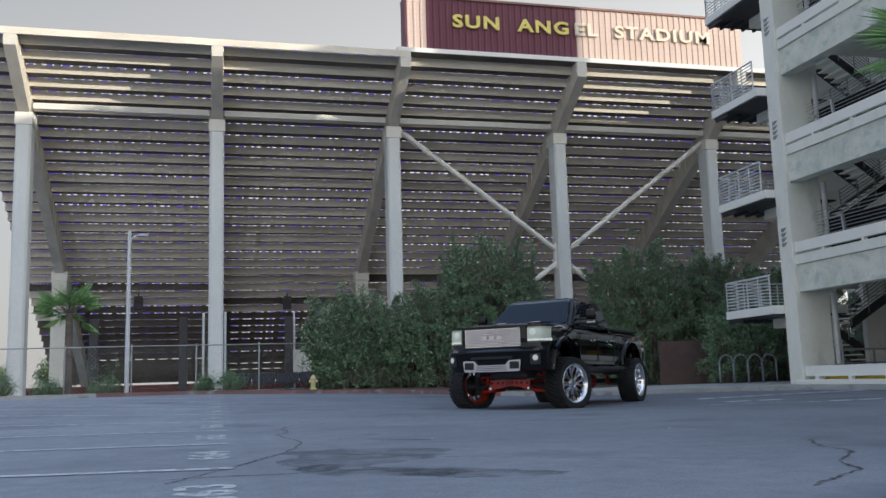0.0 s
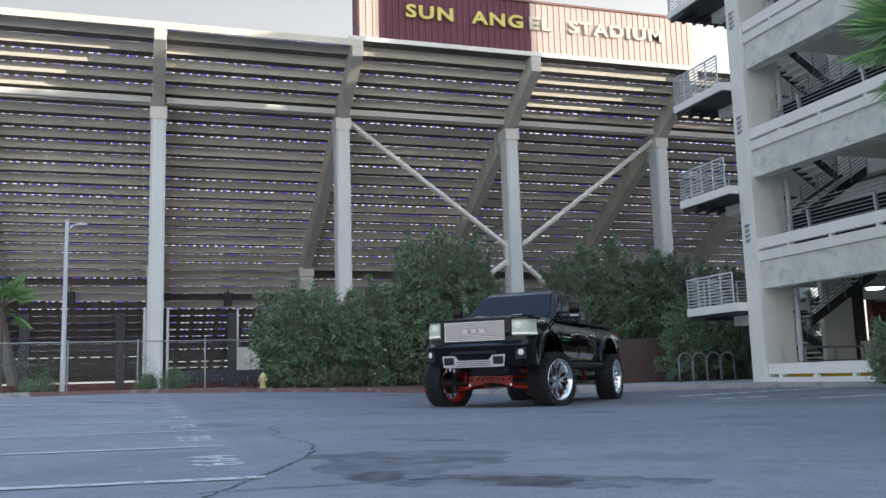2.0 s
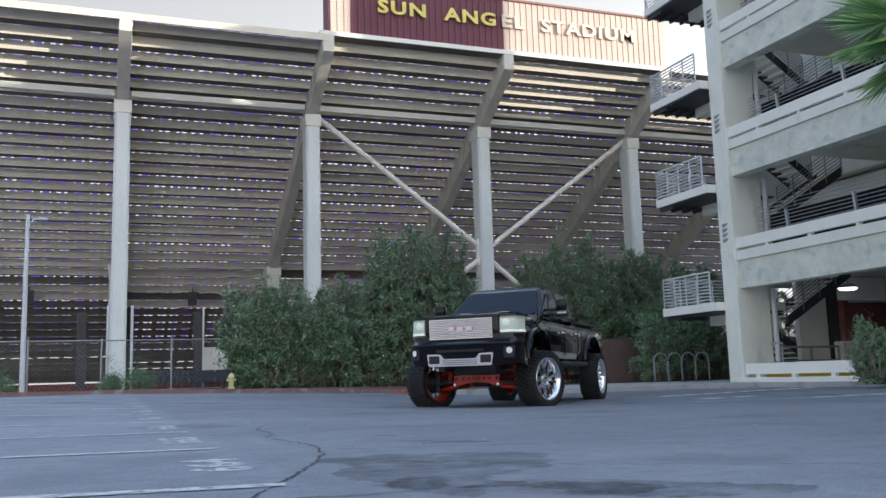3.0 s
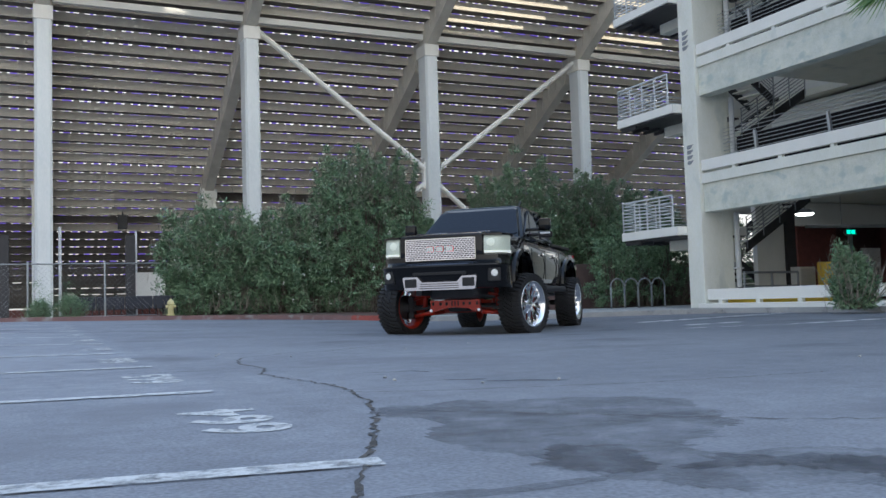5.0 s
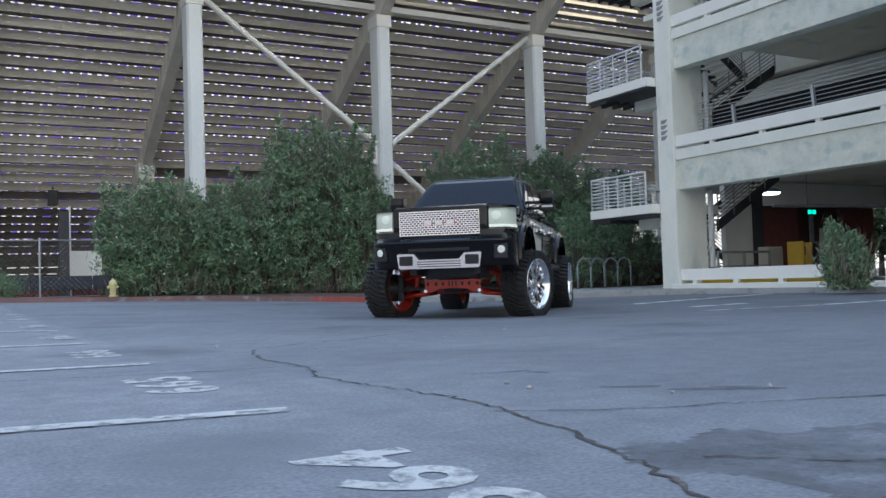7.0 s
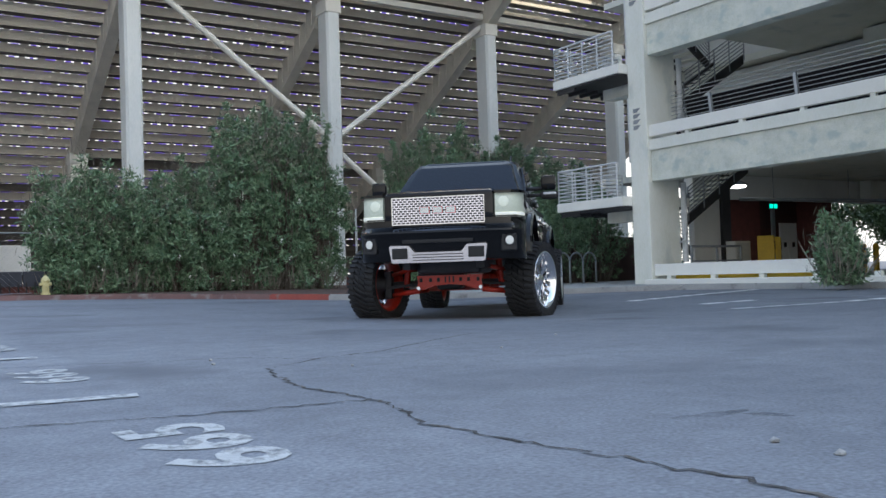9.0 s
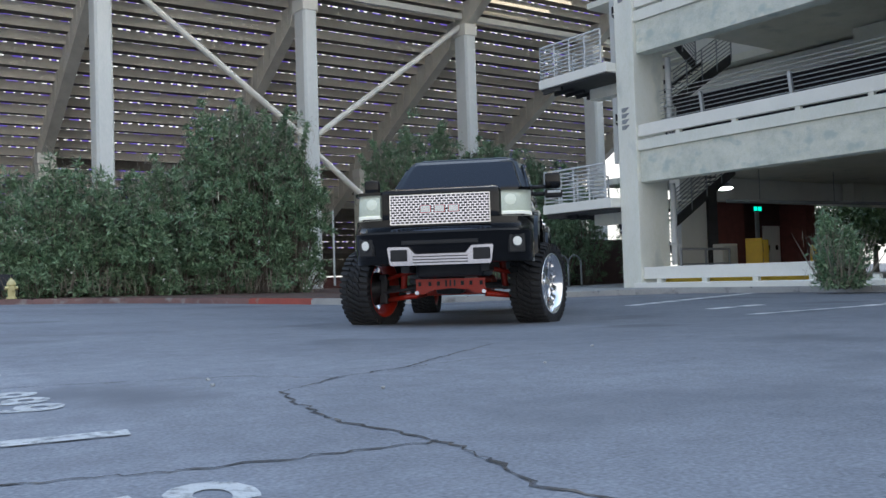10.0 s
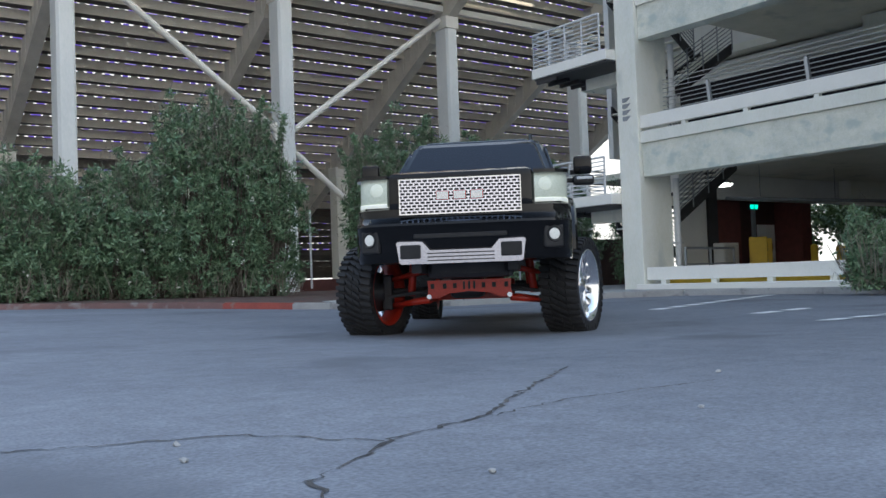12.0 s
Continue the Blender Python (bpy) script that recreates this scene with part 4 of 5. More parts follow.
for a, b in zip(rings, rings[1:]):
    for i in range(len(a) - 1):
        bm.faces.new((a[i], a[i + 1], b[i + 1], b[i]))
bm.faces.new(rings[0][::-1])
bm.faces.new(rings[-1])
bmesh.ops.recalc_face_normals(bm, faces=bm.faces)
body = part("body", bm, CAR_BLACK, truck, smooth=True)
# flares round the wheel openings
for c in (FRONT_AX, REAR_AX):
    for s in (-1, 1):
        bm = bmesh.new()
        n = 22
        prev = None
        for i in range(n + 1):
            a = math.pi * i / n
            ring = []
            for rr, xx in ((0.595, 0.99), (0.665, 0.99), (0.655, 1.035), (0.60, 1.055)):
                ring.append(bm.verts.new((s * xx, c - rr * math.cos(a), 0.80 + rr * 0.80 * math.sin(a))))
            if prev:
                for k in range(4):
                    bm.faces.new((prev[k], prev[(k + 1) % 4], ring[(k + 1) % 4], ring[k]))
            prev = ring
        bmesh.ops.recalc_face_normals(bm, faces=bm.faces)
        part("fender_flare", bm, CAR_BLACK, truck, smooth=True)
# hood bulge
bm = bmesh.new()
prism(bm, [(0.10, 1.48), (0.22, 1.565), (0.6, 1.60), (1.46, 1.645), (1.46, 1.48)], "x", -0.60, 0.60)
bmesh.ops.bevel(bm, geom=bm.edges[:], offset=0.045, segments=3, affect="EDGES")
hood = part("hood", bm, CAR_BLACK, truck, "raised black hood", smooth=True)
for s in (-1, 1):
    part("hood_vent", bxm(s * 0.36 - 0.1, s * 0.36 + 0.1, 1.05, 1.20, 1.622, 1.640, 0.003), CHROME_DULL, hood)
# cab: lower and upper outline joined
lo = [(-0.90, 1.42), (0.90, 1.42), (0.93, 1.75), (0.93, 3.85), (0.86, 4.02), (-0.86, 4.02), (-0.93, 3.85), (-0.93, 1.75)]
hi = [(-0.68, 2.18), (0.68, 2.18), (0.77, 2.34), (0.77, 3.55), (0.68, 3.66), (-0.68, 3.66), (-0.77, 3.55), (-0.77, 2.34)]
bm = bmesh.new()
vl = [bm.verts.new((x, y, 1.52)) for x, y in lo]
vh = [bm.verts.new((x, y, 2.10)) for x, y in hi]
vt = [bm.verts.new((x * 0.86, 2.18 + (y - 2.18) * 0.94 + 0.05, 2.15)) for x, y in hi]
for i in range(8):
    j = (i + 1) % 8
    bm.faces.new((vl[i], vl[j], vh[j], vh[i]))
    bm.faces.new((vh[i], vh[j], vt[j], vt[i]))
bm.faces.new(vt)
bm.faces.new(vl[::-1])
bmesh.ops.recalc_face_normals(bm, faces=bm.faces)
bmesh.ops.bevel(bm, geom=[e for e in bm.edges if e.calc_face_angle(0) > 0.3], offset=0.05, segments=4, affect="EDGES")
cab = part("cab", bm, CAR_BLACK, truck, smooth=True)


def pane(name, corners, parent, material=TINT, out=0.012, label=""):
    """A pane laid just outside four corners of the cab, with a little thickness."""
    c = [Vector(p) for p in corners]
    nrm = (c[1] - c[0]).cross(c[3] - c[0]).normalized()
    bm = bmesh.new()
    a = [bm.verts.new(p + nrm * out) for p in c]
    b = [bm.verts.new(p - nrm * 0.01) for p in c]
    bm.faces.new(a)
    bm.faces.new(b[::-1])
    for i in range(4):
        j = (i + 1) % 4
        bm.faces.new((a[i], b[i], b[j], a[j]))
    bmesh.ops.recalc_face_normals(bm, faces=bm.faces)
    bmesh.ops.bevel(bm, geom=[e for e in bm.edges if e.calc_length() < 0.05], offset=0.03, segments=3, affect="EDGES")
    return part(name, bm, material, parent, label)


pane("windshield", [(-0.80, 1.53, 1.605), (0.80, 1.53, 1.605), (0.655, 2.13, 2.065), (-0.655, 2.13, 2.065)], truck, label="dark tinted windshield")
for s in (1, -1):
    for ya, yb, yc, yd in ((1.98, 2.72, 2.72, 2.42), (2.80, 3.62, 3.45, 2.80)):
        pts = [(s * 0.905, ya, 1.60), (s * 0.905, yb, 1.60), (s * 0.787, yc, 2.05), (s * 0.787, yd, 2.05)]
        pane("side_window", pts if s > 0 else pts[::-1], truck, label="black tinted side window")
    pts = [(s * 0.895, 1.60, 1.60), (s * 0.895, 1.92, 1.60), (s * 0.787, 2.38, 2.05), (s * 0.787, 2.34, 2.05)]
    pane("quarter_glass", pts if s > 0 else pts[::-1], truck)
pane("rear_window", [(0.75, 3.99, 1.6), (-0.75, 3.99, 1.6), (-0.58, 3.69, 2.04), (0.58, 3.69, 2.04)], truck)
part("antenna", tbm((0.62, 2.45, 2.13), (0.62, 2.60, 2.24), 0.012, 0.02, 8), PLASTIC, truck)
part("bed_cover", bxm(-0.84, 0.84, 4.10, 5.98, 1.52, 1.575, 0.015), PLASTIC, truck, "black bed cover")
# door shut lines, handles, rocker steps
for s in (-1, 1):
    for y in (1.72, 2.76, 3.78, 4.03):
        part("shut_line", bxm(s * 0.990 - 0.006, s * 0.990 + 0.006, y - 0.006, y + 0.006, 0.86, 1.36), BLACK, truck)
    for y in (2.52, 3.52):
        part("door_handle", bxm(s * 1.0 - 0.025, s * 1.0 + 0.025, y, y + 0.2, 1.27, 1.31, 0.01), CHROME, truck, "chrome door handle")
    bm = bmesh.new()
    tube(bm, (s * 1.04, 1.72, 0.70), (s * 1.04, 4.10, 0.70), 0.055, n=12)
    for y in (1.9, 2.9, 3.9):
        tube(bm, (s * 1.04, y, 0.70), (s * 0.8, y, 0.80), 0.03, n=8)
    part("side_step", bm, PLASTIC, truck, smooth=True)
    part("tail_lamp", bxm(s * 0.86 - 0.06, s * 0.86 + 0.06, 6.03, 6.07, 1.12, 1.42, 0.012), mat("tail_red", (0.35, 0.02, 0.02), (0.28, 0.015, 0.015), 0.15, bump=0), truck)

# grille: bold surround, dark back, staggered chrome lattice
gr = part("grille_surround", bxm(-0.665, 0.665, -0.085, 0.12, 1.06, 1.545, 0.06), CAR_BLACK, truck, "black grille surround", smooth=True)
part("grille_back", bxm(-0.545, 0.545, -0.093, -0.086, 1.155, 1.465), BLACK, gr)
bm = bmesh.new()
box(bm, -0.552, 0.552, -0.115, -0.087, 1.465, 1.472)
box(bm, -0.552, 0.552, -0.115, -0.087, 1.148, 1.155)
box(bm, -0.552, -0.545, -0.115, -0.087, 1.155, 1.465)
box(bm, 0.545, 0.552, -0.115, -0.087, 1.155, 1.465)
part("grille_rim", bm, CHROME, gr, "chrome rim")
bm = bmesh.new()
rows, cols = 11, 21
for r in range(rows + 1):
    z = 1.155 + 0.31 * r / rows
    box(bm, -0.545, 0.545, -0.110, -0.094, z - 0.0048, z + 0.0048)
    if r < rows:
        for c in range(cols + 1):
            x = -0.545 + 1.09 * (c + (0.5 if r % 2 else 0.0)) / cols
            if x < 0.54:
                box(bm, x - 0.0070, x + 0.0070, -0.109, -0.094, z + 0.0055, z + 0.31 / rows - 0.0055)
tagged(part("grille_lattice", bm, mat("grille_chrome", (0.78, 0.78, 0.88), (0.70, 0.70, 0.80), 0.10, metal=1.0, bump=0), gr, "chrome lattice of staggered slots"), kind="stuff")
EMBLEM_RED = mat("emblem_red", (0.45, 0.03, 0.03), (0.4, 0.03, 0.03), 0.2, bump=0)
for x in (-0.155, 0.0, 0.155):
    e = part("emblem_block", bxm(x - 0.058, x + 0.058, -0.124, -0.111, 1.272, 1.354, 0.006), EMBLEM_RED, gr, "red-edged chrome emblem block")
    part("emblem_face", bxm(x - 0.053, x + 0.053, -0.130, -0.1245, 1.277, 1.349, 0.002), CHROME_DULL, e)
# headlamps: milky block lenses wrapped round the corner, a bright bar along the foot
for s in (-1, 1):
    def q(x):
        return s * x

    def lens(bm, grow, z0, z1):
        """A slice of the wrapped lens, its front rounded in plan and section."""
        plan = [(0.672, -0.062), (0.76, -0.056), (0.85, -0.034), (0.92, 0.012), (0.962, 0.09), (0.985, 0.20), (0.992, 0.34)]
        rows = []
        for z, back in ((z0, 0.018), (z0 + 0.03, 0.0), ((z0 + z1) / 2, 0.0), (z1 - 0.04, 0.008), (z1, 0.035)):
            rows.append([bm.verts.new((q(0.035 + 0.945 * x + grow * (0.2 if k < 3 else 1.0)), y - grow * (1.0 if k < 5 else 0.2) + back, z)) for k, (x, y) in enumerate(plan)] + [bm.verts.new((q(0.88), 0.40, z)), bm.verts.new((q(0.668), 0.20, z))])
        for a, b in zip(rows, rows[1:]):
            for k in range(len(a)):
                m2 = (k + 1) % len(a)
                bm.faces.new((a[k], a[m2], b[m2], b[k]))
        bm.faces.new(rows[0])
        bm.faces.new(rows[-1])
        bmesh.ops.recalc_face_normals(bm, faces=bm.faces)
        return bm

    hl = part("headlamp", lens(bmesh.new(), 0.0, 1.238, 1.490), REFLECTOR, truck, "milky clear headlamp, lit", smooth=True)
    part("light_bar", lens(bmesh.new(), 0.006, 1.232, 1.268), LAMP_GLOW, hl, "bright running-light bar")
    b2 = bmesh.new()
    lathe(b2, [(0.001, -0.010), (0.045, -0.008), (0.058, -0.004), (0.064, 0.004), (0.07, 0.02)], 20, "y")
    pr = part("projector", b2, PROJECTOR, hl, smooth=True)
    pr.matrix_basis = pose(q(0.765), -0.050, 1.385, 0, 0, s * 5)
    bm = bmesh.new()
    prism(bm, [(q(0.665), -0.075), (q(0.76), -0.066), (q(0.86), -0.040), (q(0.935), 0.010), (q(0.98), 0.09), (q(1.0), 0.22), (q(1.0), 0.45), (q(0.66), 0.3)], "z", 1.488, 1.520)
    part("eyelid", bm, CAR_BLACK, hl)
# front bumper: a rounded full-width shell that sweeps back at the corners
bm = bmesh.new()
prof = [(-0.075, 1.215), (-0.105, 1.205), (-0.104, 1.160), (-0.112, 1.128), (-0.160, 1.092), (-0.205, 1.070), (-0.212, 1.048), (-0.196, 1.030), (-0.186, 0.97), (-0.165, 0.91), (-0.150, 0.86), (-0.150, 0.76), (-0.125, 0.72), (-0.06, 0.705), (0.25, 0.74), (0.25, 1.215)]
half = [(0.0, 0.0), (0.40, 0.003), (0.60, 0.012), (0.72, 0.030), (0.82, 0.062), (0.90, 0.110), (0.955, 0.175), (0.99, 0.26), (1.0, 0.36)]
stations = [(-x, dy) for x, dy in half[:0:-1]] + half
rings = [[bm.verts.new((x, (y + dy) if y < 0.2 else max(0.25, dy + 0.02), z)) for y, z in prof] for x, dy in stations]
for a, b in zip(rings, rings[1:]):
    for i in range(len(prof)):
        j = (i + 1) % len(prof)
        bm.faces.new((a[i], a[j], b[j], b[i]))
bm.faces.new(rings[0])
bm.faces.new(rings[-1][::-1])
bmesh.ops.recalc_face_normals(bm, faces=bm.faces)
bumper = part("front_bumper", bm, CAR_BLACK, truck, "glossy black painted front bumper", smooth=True)
part("air_intake", bxm(-0.42, 0.42, -0.190, -0.12, 0.925, 0.970, 0.008), BLACK, bumper)
bm = bmesh.new()
prism(bm, [(-0.535, 0.70), (0.535, 0.70), (0.555, 0.715), (0.580, 0.890), (0.565, 0.905), (0.345, 0.900), (0.275, 0.820), (-0.275, 0.820), (-0.345, 0.900), (-0.565, 0.905), (-0.580, 0.890), (-0.555, 0.715)], "y", -0.186, -0.08)
skid = part("bumper_insert", bm, mat("silver_insert", (0.50, 0.51, 0.58), (0.42, 0.43, 0.50), 0.16, metal=1.0, bump=0), bumper, "polished silver bumper insert")
for s in (-1, 1):
    part("tow_opening", bxm(s * 0.452 - 0.098, s * 0.452 + 0.098, -0.191, -0.15, 0.742, 0.878, 0.016), BLACK, skid)
for z in (0.728, 0.760, 0.792):
    part("insert_slot", bxm(-0.30, 0.30, -0.190, -0.183, z - 0.005, z + 0.005), BLACK, skid)
for s in (-1, 1):
    pod_at = pose(s * 0.835, -0.118, 0.92, 0, 0, s * 24)
    fp = part("fog_pod", bxm(-0.095, 0.095, 0.0, 0.06, -0.115, 0.095, 0.02), PLASTIC, bumper)
    fp.matrix_basis = pod_at
    b2 = bmesh.new()
    lathe(b2, [(0.001, -0.004), (0.035, -0.003), (0.050, 0.001), (0.052, 0.02)], 24, "y")
    part("fog_lamp", b2, FOG_GLOW, fp, "round white fog lamp, lit", smooth=True).location = (0, -0.004, 0.01)
    tr = bmesh.new()
    lathe(tr, [(0.053, -0.006), (0.068, -0.010), (0.074, 0.0), (0.074, 0.02)], 24, "y")
    part("fog_ring", tr, PLASTIC, fp, smooth=True).location = (0, 0, 0.01)
# tow mirrors
for s in (-1, 1):
    mr = part("tow_mirror", bxm(s * 1.19 - 0.10, s * 1.19 + 0.10, 1.83, 1.96, 1.665, 1.87, 0.035), CAR_BLACK, truck, "glossy black tow mirror", smooth=True)
    part("lower_mirror", bxm(s * 1.19 - 0.11, s * 1.19 + 0.12, 1.82, 1.95, 1.545, 1.65, 0.03), PLASTIC, mr, smooth=True)
    bm = bmesh.new()
    for z in (1.60, 1.69):
        tube(bm, (s * 0.86, 1.90, z), (s * 1.14, 1.90, z), 0.026, n=10)
    part("mirror_arm", bm, PLASTIC, mr, smooth=True)
    part("mirror_glass", bxm(s * 1.19 - 0.08, s * 1.19 + 0.08, 1.958, 1.966, 1.69, 1.85, 0.003), CHROME, mr)
    part("mirror_marker", bxm(s * 1.19 - 0.07, s * 1.19 + 0.10, 1.808, 1.822, 1.60, 1.632, 0.006), STEEL_WHITE, mr, "clear marker lamp")

# wheels: tyre with tread blocks, deep chrome rim with paired spokes, red inner barrel
tyre_bm = bmesh.new()
lathe(tyre_bm, [(0.345, -0.15), (0.375, -0.175), (0.43, -0.18), (0.446, -0.165), (0.452, -0.13), (0.452, 0.13), (0.446, 0.165), (0.43, 0.18), (0.375, 0.175), (0.345, 0.15)], 56, "x")
for i in range(42):
    a0 = 2 * math.pi * i / 42
    long_lug = i % 2
    for x0, x1, lean0, lean1, wide in ((-0.185, -0.082, 0.0, 0.04, 0.105), (-0.074, -0.004, 0.02, 0.12, 0.088), (0.004, 0.074, -0.03, 0.07, 0.088), (0.082, 0.185, 0.04, 0.08, 0.105)):
        vs = []
        for x, lean in ((x0, lean0), (x1, lean1)):
            shoulder = abs(x) > 0.15
            r_in, r_out = (0.405 if long_lug else 0.43, 0.470) if shoulder else (0.44, 0.486)
            for da in (0.0, wide):
                for r in (r_in, r_out):
                    a = a0 + lean + da + (0.012 if r == r_out else 0.0) * (1 if da == 0 else -1)
                    vs.append(tyre_bm.verts.new((x, r * math.cos(a), r * math.sin(a))))
        for f in ((0, 1, 3, 2), (4, 6, 7, 5), (0, 4, 5, 1), (2, 3, 7, 6), (1, 5, 7, 3)):
            tyre_bm.faces.new([vs[k] for k in f])
bmesh.ops.recalc_face_normals(tyre_bm, faces=tyre_bm.faces)
rim_bm = bmesh.new()
lathe(rim_bm, [(0.345, 0.155), (0.362, 0.165), (0.355, 0.178), (0.335, 0.17), (0.318, 0.10), (0.30, 0.06), (0.295, 0.02)], 56, "x")
spoke_bm = bmesh.new()
for i in range(8):
    for sgn in (-1, 1):
        a, a2 = 2 * math.pi * i / 8 + sgn * 0.06, 2 * math.pi * i / 8 + sgn * 0.20
        pts = []
        for r, ang, x, w in ((0.085, a, 0.10, 0.022), (0.20, (a + a2) / 2, 0.085, 0.018), (0.318, a2, 0.105, 0.026)):
            c, s = math.cos(ang), math.sin(ang)
            t = Vector((0, -s, c))
            p = Vector((x, r * c, r * s))
            pts.append((p, t * w))
        for (p, t), (p2, t2) in zip(pts, pts[1:]):
            d = Vector((0.03, 0, 0))
            v = [spoke_bm.verts.new(u) for u in (p - t, p + t, p2 + t2, p2 - t2, p - t * 1.2 - d, p + t * 1.2 - d, p2 + t2 * 1.2 - d, p2 - t2 * 1.2 - d)]
            for f in ((0, 1, 2, 3), (4, 7, 6, 5), (0, 3, 7, 4), (1, 5, 6, 2), (0, 4, 5, 1), (2, 6, 7, 3)):
                spoke_bm.faces.new([v[k] for k in f])
lathe(spoke_bm, [(0.001, 0.125), (0.05, 0.122), (0.085, 0.105), (0.10, 0.08), (0.10, 0.05)], 24, "x")
bmesh.ops.recalc_face_normals(spoke_bm, faces=spoke_bm.faces)
barrel_bm = bmesh.new()
lathe(barrel_bm, [(0.295, 0.02), (0.29, -0.10), (0.33, -0.155), (0.345, -0.15), (0.345, 0.0)], 48, "x")
hub_bm = bmesh.new()
lathe(hub_bm, [(0.001, 0.05), (0.10, 0.05), (0.12, 0.0), (0.20, -0.01), (0.20, -0.04), (0.10, -0.05), (0.10, -0.12), (0.001, -0.12)], 28, "x")
first = {}
for name, b_, m_ in (("tyre", tyre_bm, RUBBER), ("rim", rim_bm, CHROME), ("spokes", spoke_bm, CHROME), ("barrel", barrel_bm, RED_PAINT), ("hub", hub_bm, STEEL_DARK)):
    me = bpy.data.meshes.new(name)
    b_.to_mesh(me)
    b_.free()
    me.materials.append(m_)
    if name in ("tyre", "rim", "barrel", "hub"):
        me.polygons.foreach_set("use_smooth", [name != "tyre"] * len(me.polygons))
    first[name] = me
for s in (-1, 1):
    for y, steer in ((FRONT_AX, -18.5), (REAR_AX, 0)):
        wh = new("wheel", first["hub"])
        wh.parent = truck
        wh.matrix_basis = pose(s * 1.0, y, TYRE_R, 0, 0, steer) @ pose(0, 0, 0, 0, 0, 180 if s < 0 else 0) @ Matrix.Diagonal((1.04, 1.008, 1.008, 1))
        for name, lab in (("tyre", "chunky black off-road tyre"), ("rim", "polished chrome rim"), ("spokes", "chrome spoke centre"), ("barrel", "red inner barrel")):
            o = new("spoke_centre" if name == "spokes" else name, first[name])
            o.parent = wh
            tagged(o, lab)

# running gear
part("chassis_rail", bxm(-0.50, -0.40, 0.15, 5.9, 0.62, 0.80, 0.01), STEEL_DARK, truck)
part("chassis_rail", bxm(0.40, 0.50, 0.15, 5.9, 0.62, 0.80, 0.01), STEEL_DARK, truck)
part("engine_block", bxm(-0.40, 0.40, 0.5, 1.7, 0.56, 1.2, 0.05), STEEL_DARK, truck)
part("underfloor", bxm(-0.85, 0.85, 0.4, 5.8, 0.86, 0.95), STEEL_DARK, truck)
bm = bmesh.new()
prism(bm, [(-0.41, 0.585), (0.41, 0.585), (0.40, 0.50), (0.42, 0.415), (0.32, 0.41), (0.20, 0.455), (0, 0.475), (-0.20, 0.455), (-0.32, 0.41), (-0.42, 0.415), (-0.40, 0.50)], "y", 0.56, 0.60)
xm = part("crossmember", bm, RED_PAINT, truck, "red lift-kit crossmember plate")
for x in (-0.36, -0.24, -0.14, 0.14, 0.24, 0.36):
    part("plate_hole", bxm(x - 0.018, x + 0.018, 0.552, 0.561, 0.505, 0.555, 0.006), BLACK, xm)
for x in (-0.05, 0.0, 0.05):
    part("plate_slot", bxm(x - 0.01, x + 0.01, 0.552, 0.561, 0.495, 0.57), BLACK, xm)
for x in (-0.39, 0.39):
    part("plate_bolt", tbm((x, 0.53, 0.43), (x, 0.565, 0.43), 0.024, n=12), CHROME, xm)
part("rear_crossmember", bxm(-0.42, 0.42, 1.20, 1.26, 0.38, 0.58, 0.01), RED_PAINT, truck)
for s in (-1, 1):
    for z0, z1, r in ((0.40, 0.34, 0.035), (0.70, 0.60, 0.028)):
        bm = bmesh.new()
        tube(bm, (s * 0.40, 0.68, z0), (s * 0.86, 0.98, z1), r, r * 0.8, 10)
        tube(bm, (s * 0.40, 1.22, z0), (s * 0.86, 0.98, z1), r, r * 0.8, 10)
        part("control_arm", bm, RED_PAINT, truck, "red control arm", smooth=True)
    part("shock_absorber", tbm((s * 0.62, 0.90, 0.40), (s * 0.55, 0.85, 1.05), 0.04, n=12), RED_PAINT, truck, smooth=True)
    part("knuckle", bxm(s * 0.87 - 0.05, s * 0.87 + 0.05, 0.90, 1.06, 0.30, 0.66, 0.02), STEEL_DARK, truck)
    part("tie_rod", tbm((s * 0.2, 0.70, 0.50), (s * 0.84, 0.80, 0.44), 0.018, n=8), STEEL_DARK, truck)
    part("half_shaft", tbm((s * 0.15, 0.98, 0.50), (s * 0.85, 0.98, TYRE_R), 0.03, n=8), STEEL_DARK, truck)
    part("leaf_spring", bxm(s * 0.62 - 0.035, s * 0.62 + 0.035, 4.1, 5.6, 0.58, 0.64, 0.01), STEEL_DARK, truck)
    part("rear_shock", tbm((s * 0.50, 4.70, 0.40), (s * 0.44, 4.55, 0.95), 0.035, n=10), RED_PAINT, truck, smooth=True)
part("front_differential", bxm(-0.22, 0.12, 0.82, 1.14, 0.40, 0.62, 0.05), STEEL_DARK, truck)
bm = bmesh.new()
tube(bm, (-0.86, REAR_AX, TYRE_R), (0.86, REAR_AX, TYRE_R), 0.05, n=12)
part("rear_axle", bm, STEEL_DARK, truck, smooth=True)
b2 = bmesh.new()
lathe(b2, [(0.001, -0.2), (0.1, -0.17), (0.17, -0.05), (0.17, 0.05), (0.1, 0.17), (0.001, 0.2)], 20, "y")
df = part("rear_differential", b2, RED_PAINT, truck, "red differential cover", smooth=True)
df.location = (0.0, REAR_AX, TYRE_R)
part("rear_bumper", bxm(-0.92, 0.92, 5.98, 6.14, 0.78, 0.98, 0.03), CHROME_DULL, truck)
for o in truck.children:
    if not o.name.startswith(("wheel", "crossmember", "rear_crossmember", "control_arm", "knuckle", "tie_rod", "half_shaft", "rear_axle", "rear_diff", "front_diff")):
        o.location.z += 0.04


